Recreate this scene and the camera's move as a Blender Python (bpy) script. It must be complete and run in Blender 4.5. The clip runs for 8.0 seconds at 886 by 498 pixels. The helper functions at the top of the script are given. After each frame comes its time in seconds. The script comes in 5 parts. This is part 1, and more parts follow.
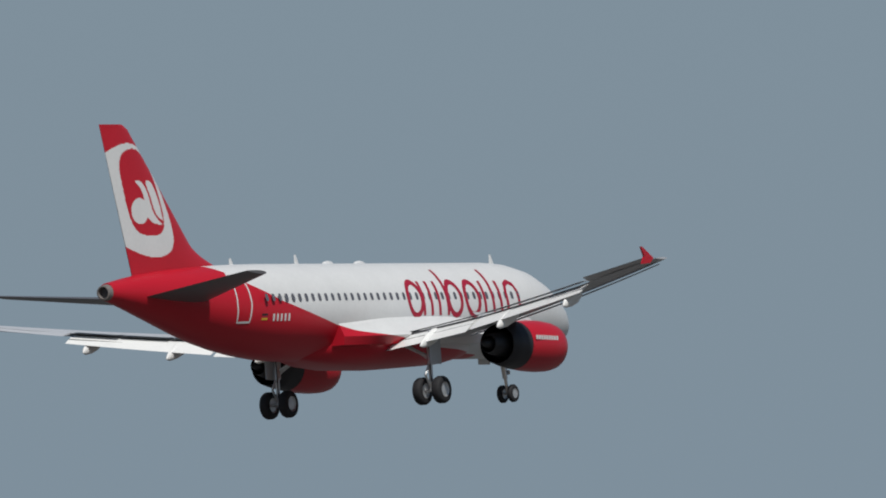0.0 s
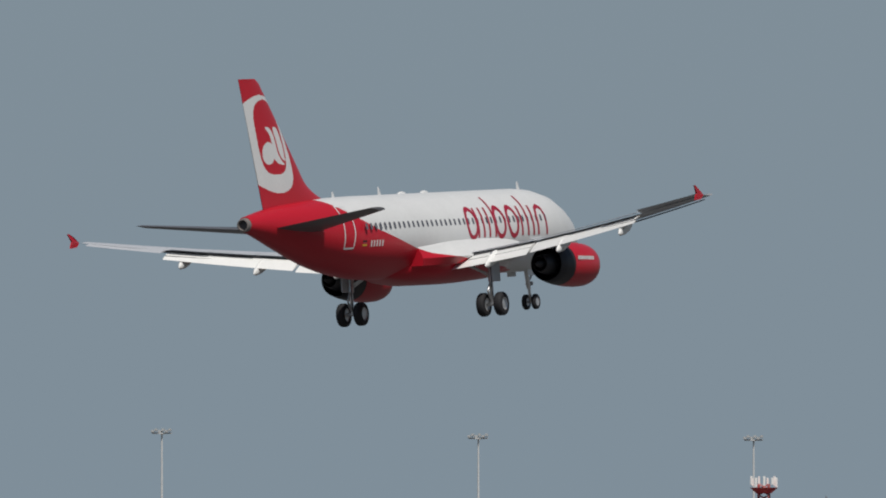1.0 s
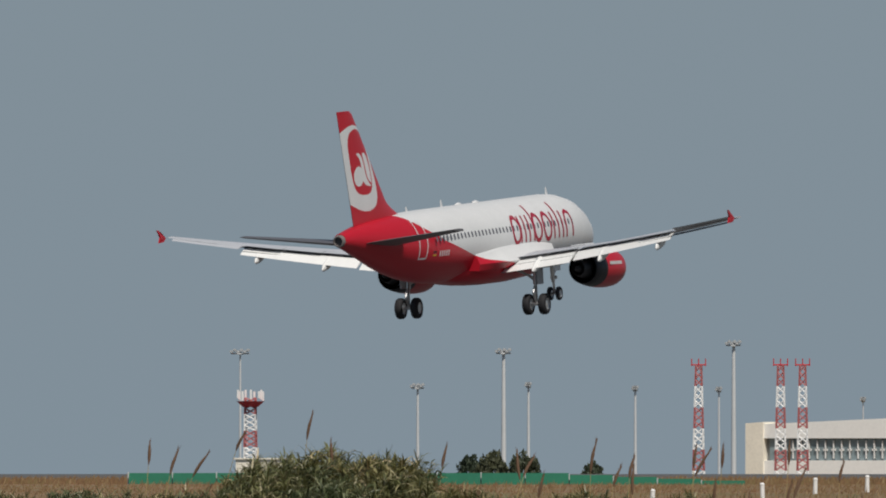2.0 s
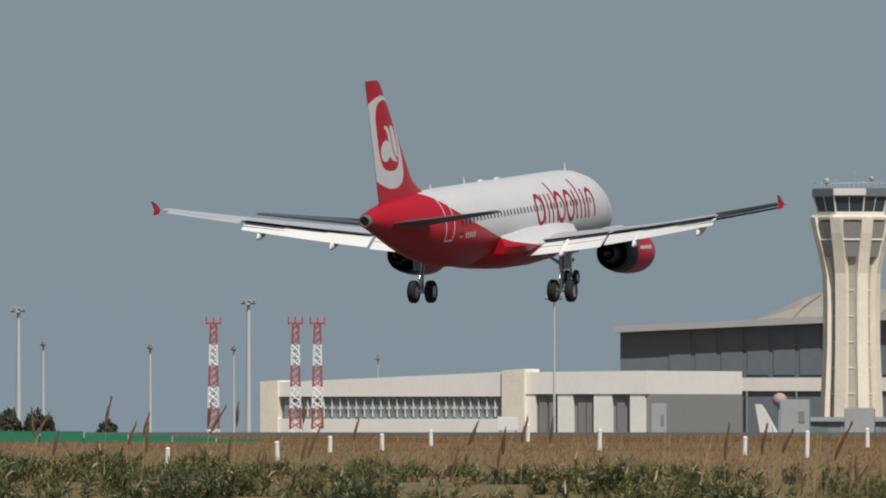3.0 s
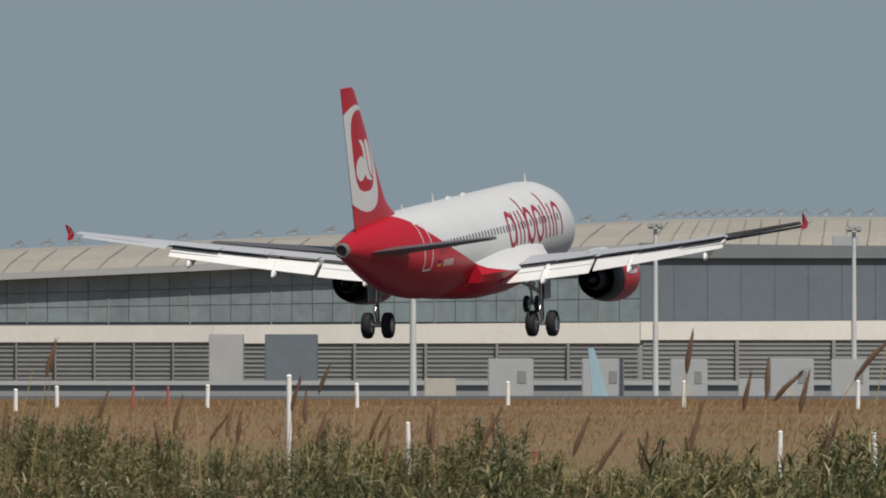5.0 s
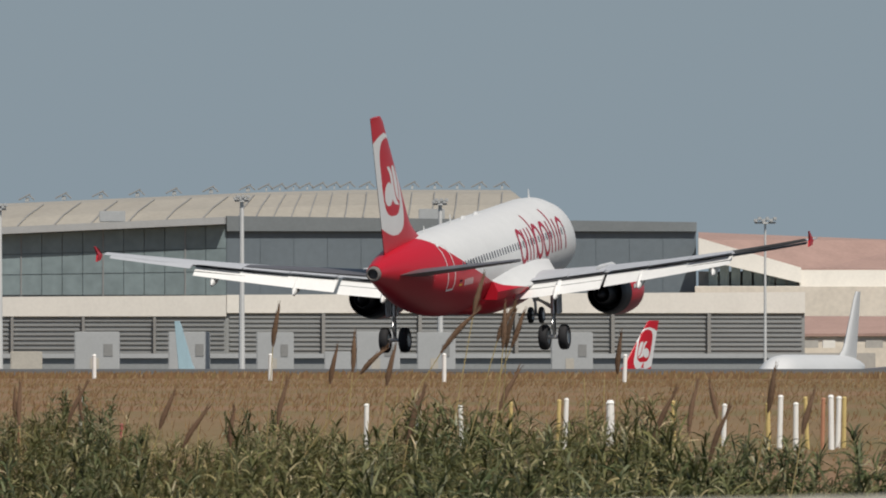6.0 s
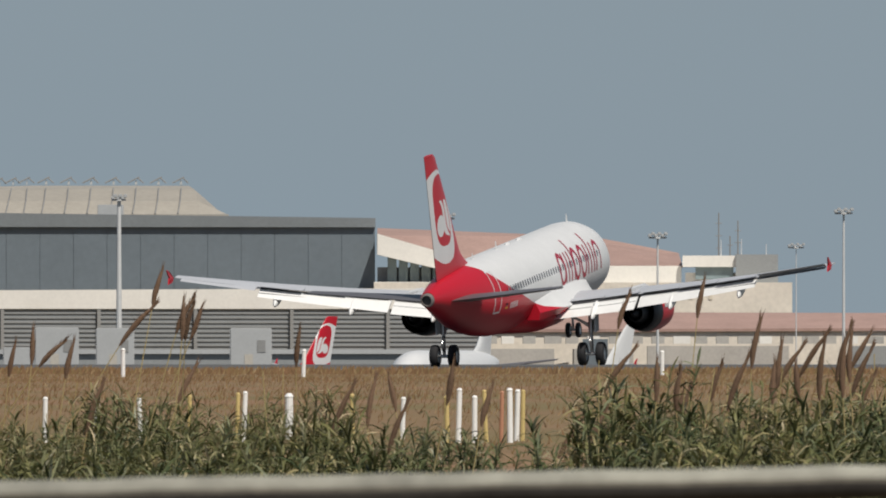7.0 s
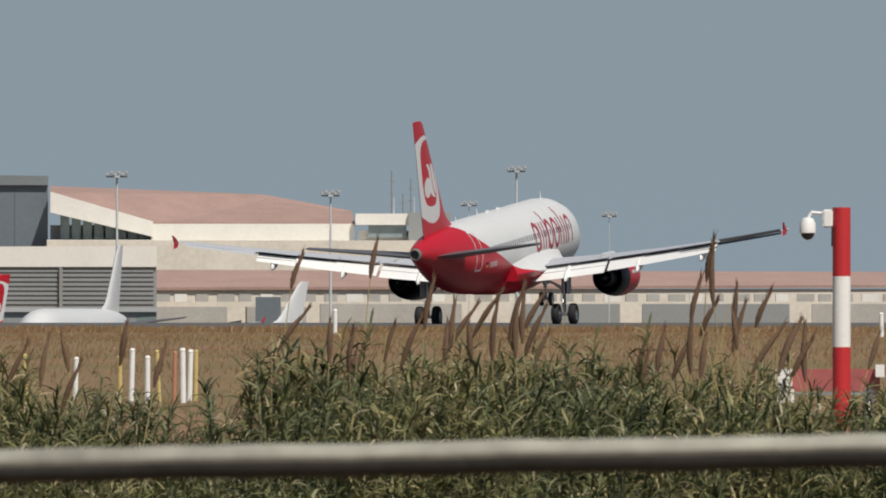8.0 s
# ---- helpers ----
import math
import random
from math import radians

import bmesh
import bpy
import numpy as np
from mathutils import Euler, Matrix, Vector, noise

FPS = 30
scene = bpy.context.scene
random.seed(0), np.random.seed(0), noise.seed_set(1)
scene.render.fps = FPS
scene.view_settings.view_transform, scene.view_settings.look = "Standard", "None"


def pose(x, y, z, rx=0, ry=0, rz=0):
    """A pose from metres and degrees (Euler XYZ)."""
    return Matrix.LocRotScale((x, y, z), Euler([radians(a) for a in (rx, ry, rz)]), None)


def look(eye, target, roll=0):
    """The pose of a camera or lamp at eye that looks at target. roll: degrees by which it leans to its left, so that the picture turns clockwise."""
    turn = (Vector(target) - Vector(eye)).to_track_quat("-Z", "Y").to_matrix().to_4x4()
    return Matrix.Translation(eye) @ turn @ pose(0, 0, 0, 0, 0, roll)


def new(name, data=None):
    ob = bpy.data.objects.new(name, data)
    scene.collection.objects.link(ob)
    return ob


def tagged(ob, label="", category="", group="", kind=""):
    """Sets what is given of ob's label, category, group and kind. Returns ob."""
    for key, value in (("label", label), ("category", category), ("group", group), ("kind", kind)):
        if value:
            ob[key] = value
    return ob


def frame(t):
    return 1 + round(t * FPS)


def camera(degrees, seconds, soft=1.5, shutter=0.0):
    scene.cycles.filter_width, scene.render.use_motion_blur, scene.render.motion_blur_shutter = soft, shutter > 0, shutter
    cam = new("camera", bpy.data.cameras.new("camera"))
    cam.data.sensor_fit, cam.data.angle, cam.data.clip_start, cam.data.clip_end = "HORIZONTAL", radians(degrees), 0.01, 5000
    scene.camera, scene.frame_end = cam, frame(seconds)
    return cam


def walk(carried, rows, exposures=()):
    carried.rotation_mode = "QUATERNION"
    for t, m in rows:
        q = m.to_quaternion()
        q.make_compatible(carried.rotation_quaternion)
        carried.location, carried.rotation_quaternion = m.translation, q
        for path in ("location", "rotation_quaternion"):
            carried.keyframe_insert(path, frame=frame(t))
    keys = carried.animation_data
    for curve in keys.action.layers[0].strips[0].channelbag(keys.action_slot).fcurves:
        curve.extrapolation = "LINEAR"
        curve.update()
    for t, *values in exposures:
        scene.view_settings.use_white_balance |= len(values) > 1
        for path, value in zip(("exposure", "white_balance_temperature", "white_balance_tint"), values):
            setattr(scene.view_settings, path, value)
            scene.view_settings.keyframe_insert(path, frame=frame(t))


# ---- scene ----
F = 27000.0  # one radian of the view in the units used for bearings and heights below
EYE = 0.8    # height of the eye over the runway

CAMERA_PATH = [  # seconds, height, turn to the right, tilt (degrees)
    (0, 0.800, -11.2979, 1.7847),
    (0.5, 0.800, -9.9355, 1.5491),
    (1.0, 0.800, -8.9372, 1.1206),
    (1.2, 0.800, -8.5741, 1.0723),
    (1.5, 0.800, -7.9925, 0.9774),
    (1.75, 0.800, -7.4960, 0.8871),
    (2.0, 0.800, -7.0097, 0.7960),
    (2.3, 0.800, -6.4677, 0.6975),
    (2.5, 0.800, -6.1475, 0.6454),
    (3.0, 0.800, -5.1880, 0.6392),
    (3.5, 0.800, -4.1814, 0.6375),
    (4.0, 0.800, -3.5783, 0.6085),
    (4.5, 0.800, -2.4936, 0.5989),
    (4.7, 0.800, -2.1151, 0.5383),
    (5.0, 0.800, -1.5532, 0.5026),
    (5.25, 0.800, -1.1046, 0.4990),
    (5.5, 0.800, -0.6876, 0.4957),
    (5.8, 0.800, -0.2471, 0.4609),
    (6.0, 0.800, 0.0000, 0.4014),
    (6.5, 0.805, 1.0575, 0.3680),
    (7.0, 0.767, 1.2057, 0.3865),
    (7.5, 0.805, 1.6913, 0.3217),
    (8.0, 0.794, 2.4338, 0.2280),
]
FLIGHT = [  # seconds, place, bank, pitch, heading
    (0, -130.70, 634.20, 18.25, -4.05, -1.66, 70.68),
    (0.5, -123.59, 683.57, 17.17, -4.34, -1.96, 72.11),
    (1, -117.37, 738.56, 16.06, -3.51, -2.34, 74.06),
    (1.2, -114.32, 759.39, 15.59, -3.35, -2.50, 74.30),
    (1.5, -110.25, 793.96, 14.69, -2.77, -2.89, 74.82),
    (1.75, -106.49, 820.48, 13.83, -2.16, -3.28, 75.31),
    (2, -101.73, 839.80, 12.98, -1.59, -3.59, 75.72),
    (2.3, -94.03, 846.60, 12.25, -1.15, -3.78, 75.96),
    (2.5, -87.45, 837.32, 12.03, -1.15, -3.71, 75.88),
    (3, -68.41, 780.96, 10.98, -0.28, -3.54, 76.20),
    (3.5, -55.11, 756.10, 9.97, -0.11, -3.44, 76.36),
    (4, -40.87, 727.08, 9.01, -0.19, -3.24, 76.41),
    (4.5, -28.93, 702.78, 7.77, -0.54, -3.64, 76.43),
    (4.7, -24.29, 691.49, 7.51, -0.53, -3.98, 76.50),
    (5, -17.77, 680.85, 7.01, -0.70, -4.20, 76.63),
    (5.25, -12.66, 678.14, 6.55, -0.91, -4.24, 76.74),
    (5.5, -7.81, 681.46, 6.09, -1.10, -4.29, 76.83),
    (5.8, -2.23, 693.93, 5.53, -1.18, -4.52, 76.84),
    (6, 1.37, 707.70, 5.20, -1.09, -4.88, 76.76),
    (6.5, 10.28, 733.40, 4.65, -1.07, -5.65, 76.27),
    (7, 19.77, 765.18, 4.21, -1.05, -5.51, 75.76),
    (7.5, 28.44, 793.69, 4.17, -1.02, -4.68, 75.43),
    (8, 38.03, 828.37, 4.08, -1.16, -3.90, 74.98),
]

cam = camera(3.326, 8.0, soft=1.9)
cam.data.dof.use_dof, cam.data.dof.focus_distance = True, 550
cam.data.dof.aperture_fstop = cam.data.lens / 13.0  # an aperture of 13 mm: the rail close by is soft
walk(cam, [(t, pose(0, 0, h, 90 + tilt, 0, -turn)) for t, h, turn, tilt in CAMERA_PATH],
     exposures=[(0, -0.02, 6120, 9), (0.5, -0.02, 6180, 9), (1.0, -0.04, 6310, 10), (1.2, -0.04, 6330, 10), (2.5, 0.0, 6430, 10), (4.5, 0.02, 6450, 10), (6.0, 0.14, 6500, 10), (8.0, 0.17, 6500, 10)])

# ---- light ----
world = bpy.data.worlds.new("sky")
scene.world = world
world.use_nodes = True
wn, wl = world.node_tree.nodes, world.node_tree.links
sky = wn.new("ShaderNodeTexSky")
sky.sky_type = 'NISHITA'
sky.sun_disc = False
SUN_EL, SUN_AZ = radians(54), radians(152)   # bearing clockwise from the view's middle line
sky.sun_elevation, sky.sun_rotation = SUN_EL, SUN_AZ
sky.air_density, sky.dust_density, sky.ozone_density = 1.0, 1.5, 3.0
haze = wn.new("ShaderNodeMix")
haze.data_type = 'RGBA'
geo, sepw, ramp_w = wn.new("ShaderNodeTexCoord"), wn.new("ShaderNodeSeparateXYZ"), wn.new("ShaderNodeMapRange")
ramp_w.inputs[1].default_value, ramp_w.inputs[2].default_value = 0.0, 0.45
ramp_w.inputs[3].default_value, ramp_w.inputs[4].default_value = 0.95, 0.1
wl.new(geo.outputs["Generated"], sepw.inputs[0]), wl.new(sepw.outputs[2], ramp_w.inputs[0]), wl.new(ramp_w.outputs[0], haze.inputs[0])
dim = wn.new("ShaderNodeVectorMath")
dim.operation, dim.inputs["Scale"].default_value = 'SCALE', 0.6
wl.new(sky.outputs[0], dim.inputs[0]), wl.new(dim.outputs[0], haze.inputs[6])
haze.inputs[7].default_value = (2.88, 3.6, 4.16, 1)  # pale hazy horizon
wl.new(haze.outputs[2], wn["Background"].inputs[0])
wn["Background"].inputs[1].default_value = 0.08
sun = new("sun", bpy.data.lights.new("sun", 'SUN'))
sun.data.energy, sun.data.angle, sun.data.color = 3.8, radians(0.6), (1.0, 0.94, 0.85)
sun.matrix_world = look((0, 0, 0), (-math.sin(SUN_AZ) * math.cos(SUN_EL), -math.cos(SUN_AZ) * math.cos(SUN_EL), -math.sin(SUN_EL)))


# ---- materials ----
def mat(name, color, rough=0.6, metal=0.0, vary=0.12, scale=3.0, bump=0.0, bump_scale=30.0, random_by=0.0, spec=0.5):
    """A surface with variation at two scales; random_by: how far pieces differ from one another."""
    m = bpy.data.materials.new(name)
    m.use_nodes = True
    n, l = m.node_tree.nodes, m.node_tree.links
    b = n["Principled BSDF"]
    b.inputs["Roughness"].default_value, b.inputs["Metallic"].default_value = rough, metal
    b.inputs["Specular IOR Level"].default_value = spec
    tc = n.new("ShaderNodeTexCoord")
    big, small = n.new("ShaderNodeTexNoise"), n.new("ShaderNodeTexNoise")
    big.inputs["Scale"].default_value, small.inputs["Scale"].default_value = scale, scale * 9
    big.inputs["Detail"].default_value = small.inputs["Detail"].default_value = 4
    l.new(tc.outputs["Object"], big.inputs[0]), l.new(tc.outputs["Object"], small.inputs[0])
    add = n.new("ShaderNodeMath")
    add.operation = 'ADD'
    l.new(big.outputs[0], add.inputs[0]), l.new(small.outputs[0], add.inputs[1])
    last = add
    if random_by:
        info, mul, more = n.new("ShaderNodeObjectInfo"), n.new("ShaderNodeMath"), n.new("ShaderNodeMath")
        mul.operation, mul.inputs[1].default_value, more.operation = 'MULTIPLY_ADD', random_by * 2, 'ADD'
        mul.inputs[2].default_value = -random_by
        l.new(info.outputs["Random"], mul.inputs[0]), l.new(mul.outputs[0], more.inputs[0]), l.new(add.outputs[0], more.inputs[1])
        last = more
    rng = n.new("ShaderNodeMapRange")
    rng.inputs[1].default_value, rng.inputs[2].default_value = 0.6, 1.4
    rng.inputs[3].default_value, rng.inputs[4].default_value = 1 - vary, 1 + vary
    l.new(last.outputs[0], rng.inputs[0])
    mix = n.new("ShaderNodeVectorMath")
    mix.operation = 'SCALE'
    mix.inputs[0].default_value = color[:3]
    l.new(rng.outputs[0], mix.inputs["Scale"])
    l.new(mix.outputs[0], b.inputs["Base Color"])
    if bump:
        nz, bp = n.new("ShaderNodeTexNoise"), n.new("ShaderNodeBump")
        nz.inputs["Scale"].default_value, bp.inputs["Strength"].default_value = bump_scale, bump
        bp.inputs["Distance"].default_value = 0.05
        l.new(tc.outputs["Object"], nz.inputs[0]), l.new(nz.outputs[0], bp.inputs["Height"]), l.new(bp.outputs[0], b.inputs["Normal"])
    return m


def livery(name, front, rear):
    """Fuselage paint: the rear colour ends in a line that sweeps forward and down from the fin to the wing."""
    m = mat(name, front, 0.38, 0, 0.05, 0.8, spec=0.25)
    n, l = m.node_tree.nodes, m.node_tree.links
    b = n["Principled BSDF"]
    paint = b.inputs["Base Color"].links[0].from_socket
    tc, sep = n.new("ShaderNodeTexCoord"), n.new("ShaderNodeSeparateXYZ")
    l.new(tc.outputs["Object"], sep.inputs[0])
    zr = n.new("ShaderNodeMapRange")
    zr.inputs[1].default_value, zr.inputs[2].default_value = -2.2, 2.4
    l.new(sep.outputs[2], zr.inputs[0])
    ramp = n.new("ShaderNodeValToRGB")
    pts = [(-1.9, 9.0), (-1.6, 2.5), (-0.9, -3.1), (-0.2, -6.1), (0.4, -8.5), (1.2, -10.7), (2.05, -12.4)]
    els = ramp.color_ramp.elements
    while len(els) < len(pts):
        els.new(0.5)
    for e, (z, x) in zip(els, pts):
        v = (x + 20) / 40
        e.position, e.color = (z + 2.2) / 4.6, (v, v, v, 1)
    l.new(zr.outputs[0], ramp.inputs[0])
    xr = n.new("ShaderNodeMapRange")
    xr.inputs[1].default_value, xr.inputs[2].default_value = -20, 20
    l.new(sep.outputs[0], xr.inputs[0])
    less = n.new("ShaderNodeMath")
    less.operation = 'LESS_THAN'
    l.new(xr.outputs[0], less.inputs[0]), l.new(ramp.outputs[0], less.inputs[1])
    mix = n.new("ShaderNodeMix")
    mix.data_type = 'RGBA'
    mix.inputs[7].default_value = (*rear, 1)
    l.new(less.outputs[0], mix.inputs[0]), l.new(paint, mix.inputs[6]), l.new(mix.outputs[2], b.inputs["Base Color"])
    return m


RED, WHITE = (0.42, 0.010, 0.022), (0.60, 0.605, 0.60)
M_FUSE = livery("airliner_paint", WHITE, RED)
M_RED = mat("red_paint", RED, 0.35, 0, 0.06, 0.8, spec=0.3)
M_WHITE = mat("white_paint", WHITE, 0.35, 0, 0.05, 0.8)
M_WING = mat("wing_grey", (0.42, 0.435, 0.46), 0.5, 0, 0.08, 1.0)
M_FLAP = mat("flap_white", (0.72, 0.72, 0.70), 0.45, 0, 0.06, 1.2)
M_DARKPANEL = mat("dark_gap", (0.05, 0.05, 0.055), 0.6)
# Tailplane grey, darkened to hold the shade of its underside.
M_HTAIL = mat("tailplane_shaded_grey", (0.10, 0.095, 0.10), 0.4, 0, 0.08, 1.0)
M_TYRE = mat("tyre_rubber", (0.011, 0.011, 0.013), 0.8, 0, 0.2, 6)
M_RIM = mat("wheel_rim", (0.5, 0.5, 0.5), 0.35, 0.6, 0.1, 8)
M_STEEL = mat("gear_steel", (0.55, 0.55, 0.55), 0.3, 0.7, 0.12, 5)
M_NOZZLE = mat("nozzle_metal", (0.022, 0.022, 0.026), 0.5, 0.3, 0.2, 4)
M_GLASS = mat("dark_glass", (0.03, 0.035, 0.045), 0.08, 0, 0.05, 1)
M_APU = mat("exhaust_metal", (0.2, 0.18, 0.17), 0.6, 0.3, 0.15, 6)
M_WINDOW = mat("cabin_window", (0.10, 0.10, 0.115), 0.2, 0, 0.1, 2)
M_FLAG = mat("flag_gold", (0.6, 0.36, 0.03), 0.5, 0, 0.05, 1)
M_MARK = mat("deep_red_mark", (0.33, 0.008, 0.03), 0.35, 0, 0.05, 1)


# ---- building helpers ----
def mesh_of(name, bm, material, smooth=False):
    me = bpy.data.meshes.new(name)
    bmesh.ops.recalc_face_normals(bm, faces=bm.faces)
    if smooth:
        for e in bm.edges:
            if len(e.link_faces) == 2 and e.calc_face_angle(0) > 0.8:
                e.smooth = False
    bm.to_mesh(me)
    bm.free()
    for m in (material if isinstance(material, (list, tuple)) else [material]):
        me.materials.append(m)
    if smooth:
        for p in me.polygons:
            p.use_smooth = True
    return me


def part(name, bm, material, parent, label="", smooth=False):
    ob = new(name, mesh_of(name, bm, material, smooth))
    ob.parent = parent
    return tagged(ob, label) if label else ob


def thing(name, label, category, m=None, group="", kind=""):
    ob = new(name)
    if m is not None:
        ob.matrix_basis = m
    return tagged(ob, label, category, group, kind)


def box(bm, x0, x1, y0, y1, z0, z1, bevel=0.0):
    r = bmesh.ops.create_cube(bm, size=1, matrix=Matrix.Translation(((x0 + x1) / 2, (y0 + y1) / 2, (z0 + z1) / 2)) @ Matrix.Diagonal((x1 - x0, y1 - y0, z1 - z0, 1)))
    if bevel:
        es = {e for v in r["verts"] for e in v.link_edges}
        bmesh.ops.bevel(bm, geom=list(es), offset=bevel, segments=2, affect='EDGES')
    return bm


def rod(bm, a, b, r0, r1=None, seg=10):
    a, b = Vector(a), Vector(b)
    d = b - a
    m = Matrix.Translation((a + b) / 2) @ d.to_track_quat('Z', 'Y').to_matrix().to_4x4()
    bmesh.ops.create_cone(bm, cap_ends=True, segments=seg, radius1=r0, radius2=r0 if r1 is None else r1, depth=d.length, matrix=m)
    return bm


def loft(bm, rings, close=True, cap=True):
    """Rings of equal count joined by quads."""
    vs = [[bm.verts.new(p) for p in r] for r in rings]
    n = len(vs[0])
    for a, b in zip(vs, vs[1:]):
        for i in range(n if close else n - 1):
            bm.faces.new((a[i], a[(i + 1) % n], b[(i + 1) % n], b[i]))
    if cap and close:
        bm.faces.new(vs[0]), bm.faces.new(list(reversed(vs[-1])))
    return bm


def turned(bm, profile, axis_pose=None, seg=28, cap=False):
    """A body of revolution about X from (x, radius) pairs."""
    rings = [[(x, r * math.cos(2 * math.pi * i / seg), r * math.sin(2 * math.pi * i / seg)) for i in range(seg)] for x, r in profile]
    if axis_pose is not None:
        rings = [[axis_pose @ Vector(p) for p in r] for r in rings]
    return loft(bm, rings, True, cap)


def foil(chord, thick, n=9):
    """Outline of a wing section: x back from the leading edge, z."""
    up = []
    for i in range(n + 1):
        x = (1 - math.cos(math.pi * i / n)) / 2
        t = 5 * thick * (0.2969 * math.sqrt(x) - 0.126 * x - 0.3516 * x * x + 0.2843 * x ** 3 - 0.1015 * x ** 4)
        up.append((x * chord, t * chord))
    return up + [(x, -z * 0.8) for x, z in reversed(up[1:-1])]


# ---- the airliner: X forward from the main wheels, Y to its left, Z up from the body's axis ----
STATIONS = [(0.0, 0.05, -0.72), (0.15, 0.38, -0.70), (0.5, 0.68, -0.64), (1.0, 0.95, -0.55), (1.8, 1.27, -0.42), (2.8, 1.55, -0.27), (4.0, 1.79, -0.12), (5.5, 1.94, -0.03), (7.0, 1.975, 0),
            (10, 1.975, 0), (16, 1.975, 0), (22, 1.975, 0), (24.0, 1.965, 0.01), (25.5, 1.93, 0.05), (27, 1.85, 0.12), (28.5, 1.73, 0.22), (30, 1.57, 0.35),
            (31.5, 1.36, 0.5), (33, 1.12, 0.66), (34.5, 0.86, 0.8), (35.8, 0.62, 0.9), (36.7, 0.45, 0.95), (37.2, 0.36, 0.97)]


def wing_z(y):
    return -1.15 + 0.098 * (y - 1.9) + 0.0026 * (y - 1.9) ** 2


def leading(y):
    return 5.6 - 0.52 * (y - 1.9)


def trailing(y):
    return (-0.55 if y < 6.4 else -0.55 - 0.245 * (y - 6.4))


def ring(s, r, zc, seg=56):
    return [(17.7 - s, r * math.sin(2 * math.pi * i / seg), zc + r * (1.03 if math.cos(2 * math.pi * i / seg) < 0 else 1.07) * math.cos(2 * math.pi * i / seg)) for i in range(seg)]


def on_body(x, z, side, lift=0.014):
    """The point of the body's skin at that height, on its left (1) or right (-1) side."""
    s = 17.7 - x
    for (s0, r0, c0), (s1, r1, c1) in zip(STATIONS, STATIONS[1:]):
        if s0 <= s <= s1:
            f = (s - s0) / (s1 - s0)
            r, c = r0 + f * (r1 - r0), c0 + f * (c1 - c0)
    q = r * (1.07 if z > c else 1.03)
    h = max(-0.98, min(0.98, (z - c) / q))
    return Vector((x, side * (r + lift) * math.sqrt(1 - h * h), c + (q + lift) * h))


def skin_strip(bm, pts, width, side, closed=False):
    """A painted stroke on the body: pts (x, z)."""
    fine = []
    for i in range(len(pts) if closed else len(pts) - 1):
        (x0, z0), (x1, z1) = pts[i], pts[(i + 1) % len(pts)]
        k = max(1, int(math.hypot(x1 - x0, z1 - z0) / 0.12))
        fine += [(x0 + (x1 - x0) * j / k, z0 + (z1 - z0) * j / k) for j in range(k)]
    pts = fine if closed else fine + [pts[-1]]
    n = len(pts)
    quad = []
    for i, (x, z) in enumerate(pts):
        a, b = pts[(i - 1) % n if closed else max(i - 1, 0)], pts[(i + 1) % n if closed else min(i + 1, n - 1)]
        dx, dz = b[0] - a[0], b[1] - a[1]
        k = width / 2 / max(math.hypot(dx, dz), 1e-6)
        quad.append((bm.verts.new(on_body(x - dz * k, z + dx * k, side)), bm.verts.new(on_body(x + dz * k, z - dx * k, side))))
    for i in range(n if closed else n - 1):
        a, b = quad[i], quad[(i + 1) % n]
        bm.faces.new((a[0], a[1], b[1], b[0]))
    return bm


def oval(cx, cz, rx, rz, n=28):
    return [(cx + rx * math.cos(2 * math.pi * i / n), cz + rz * math.sin(2 * math.pi * i / n)) for i in range(n)]


def rounded(pts, times=2):
    """A closed outline with its corners cut."""
    for _ in range(times):
        pts = [q for a, b in zip(pts, pts[1:] + pts[:1]) for q in ((a[0] * 0.75 + b[0] * 0.25, a[1] * 0.75 + b[1] * 0.25), (a[0] * 0.25 + b[0] * 0.75, a[1] * 0.25 + b[1] * 0.75))]
    return pts


def inside(x, z, pts):
    hit = False
    for (x0, z0), (x1, z1) in zip(pts, pts[1:] + pts[:1]):
        if (z0 > z) != (z1 > z) and x < x0 + (x1 - x0) * (z - z0) / (z1 - z0):
            hit = not hit
    return hit


EMBLEM_RING = rounded([(-20.00, 6.3), (-18.00, 7.1), (-17.00, 7.2), (-16.10, 6.95), (-15.20, 5.95), (-14.75, 4.9), (-14.20, 3.5), (-14.30, 2.75), (-15.10, 2.4), (-16.30, 2.42), (-17.90, 2.9), (-19.60, 3.6)])
EMBLEM_HEART = rounded([(-16.80, 7.0), (-17.70, 6.8), (-17.95, 6.2), (-17.75, 5.4), (-17.45, 4.3), (-17.00, 3.5), (-16.20, 3.3), (-15.30, 3.3), (-14.80, 3.7), (-15.05, 4.9), (-15.45, 6.0), (-16.00, 6.7)])
EMBLEM_STROKES = [rounded([(-16.95, 5.62), (-16.40, 5.62), (-15.98, 5.15), (-15.72, 4.4), (-15.35, 3.95), (-14.90, 3.75), (-15.80, 3.82), (-16.15, 4.2), (-16.25, 4.95), (-16.55, 5.4)]),
                  rounded([(-16.15, 5.62), (-15.65, 5.6), (-15.35, 5.2), (-15.10, 4.6), (-15.00, 4.1), (-14.90, 3.9), (-15.35, 4.1), (-15.58, 4.4), (-15.80, 5.0)])]


def fin_paint(x, z):
    """1 where the fin's emblem is white: a slanted ring with plain shapes inside."""
    if not inside(x, z, EMBLEM_RING):
        return 0
    if not inside(x, z, EMBLEM_HEART) or ((x + 16.6) / 0.6) ** 2 + ((z - 4.34) / 0.54) ** 2 < 1:
        return 1
    return 1 if any(inside(x, z, p) for p in EMBLEM_STROKES) else 0


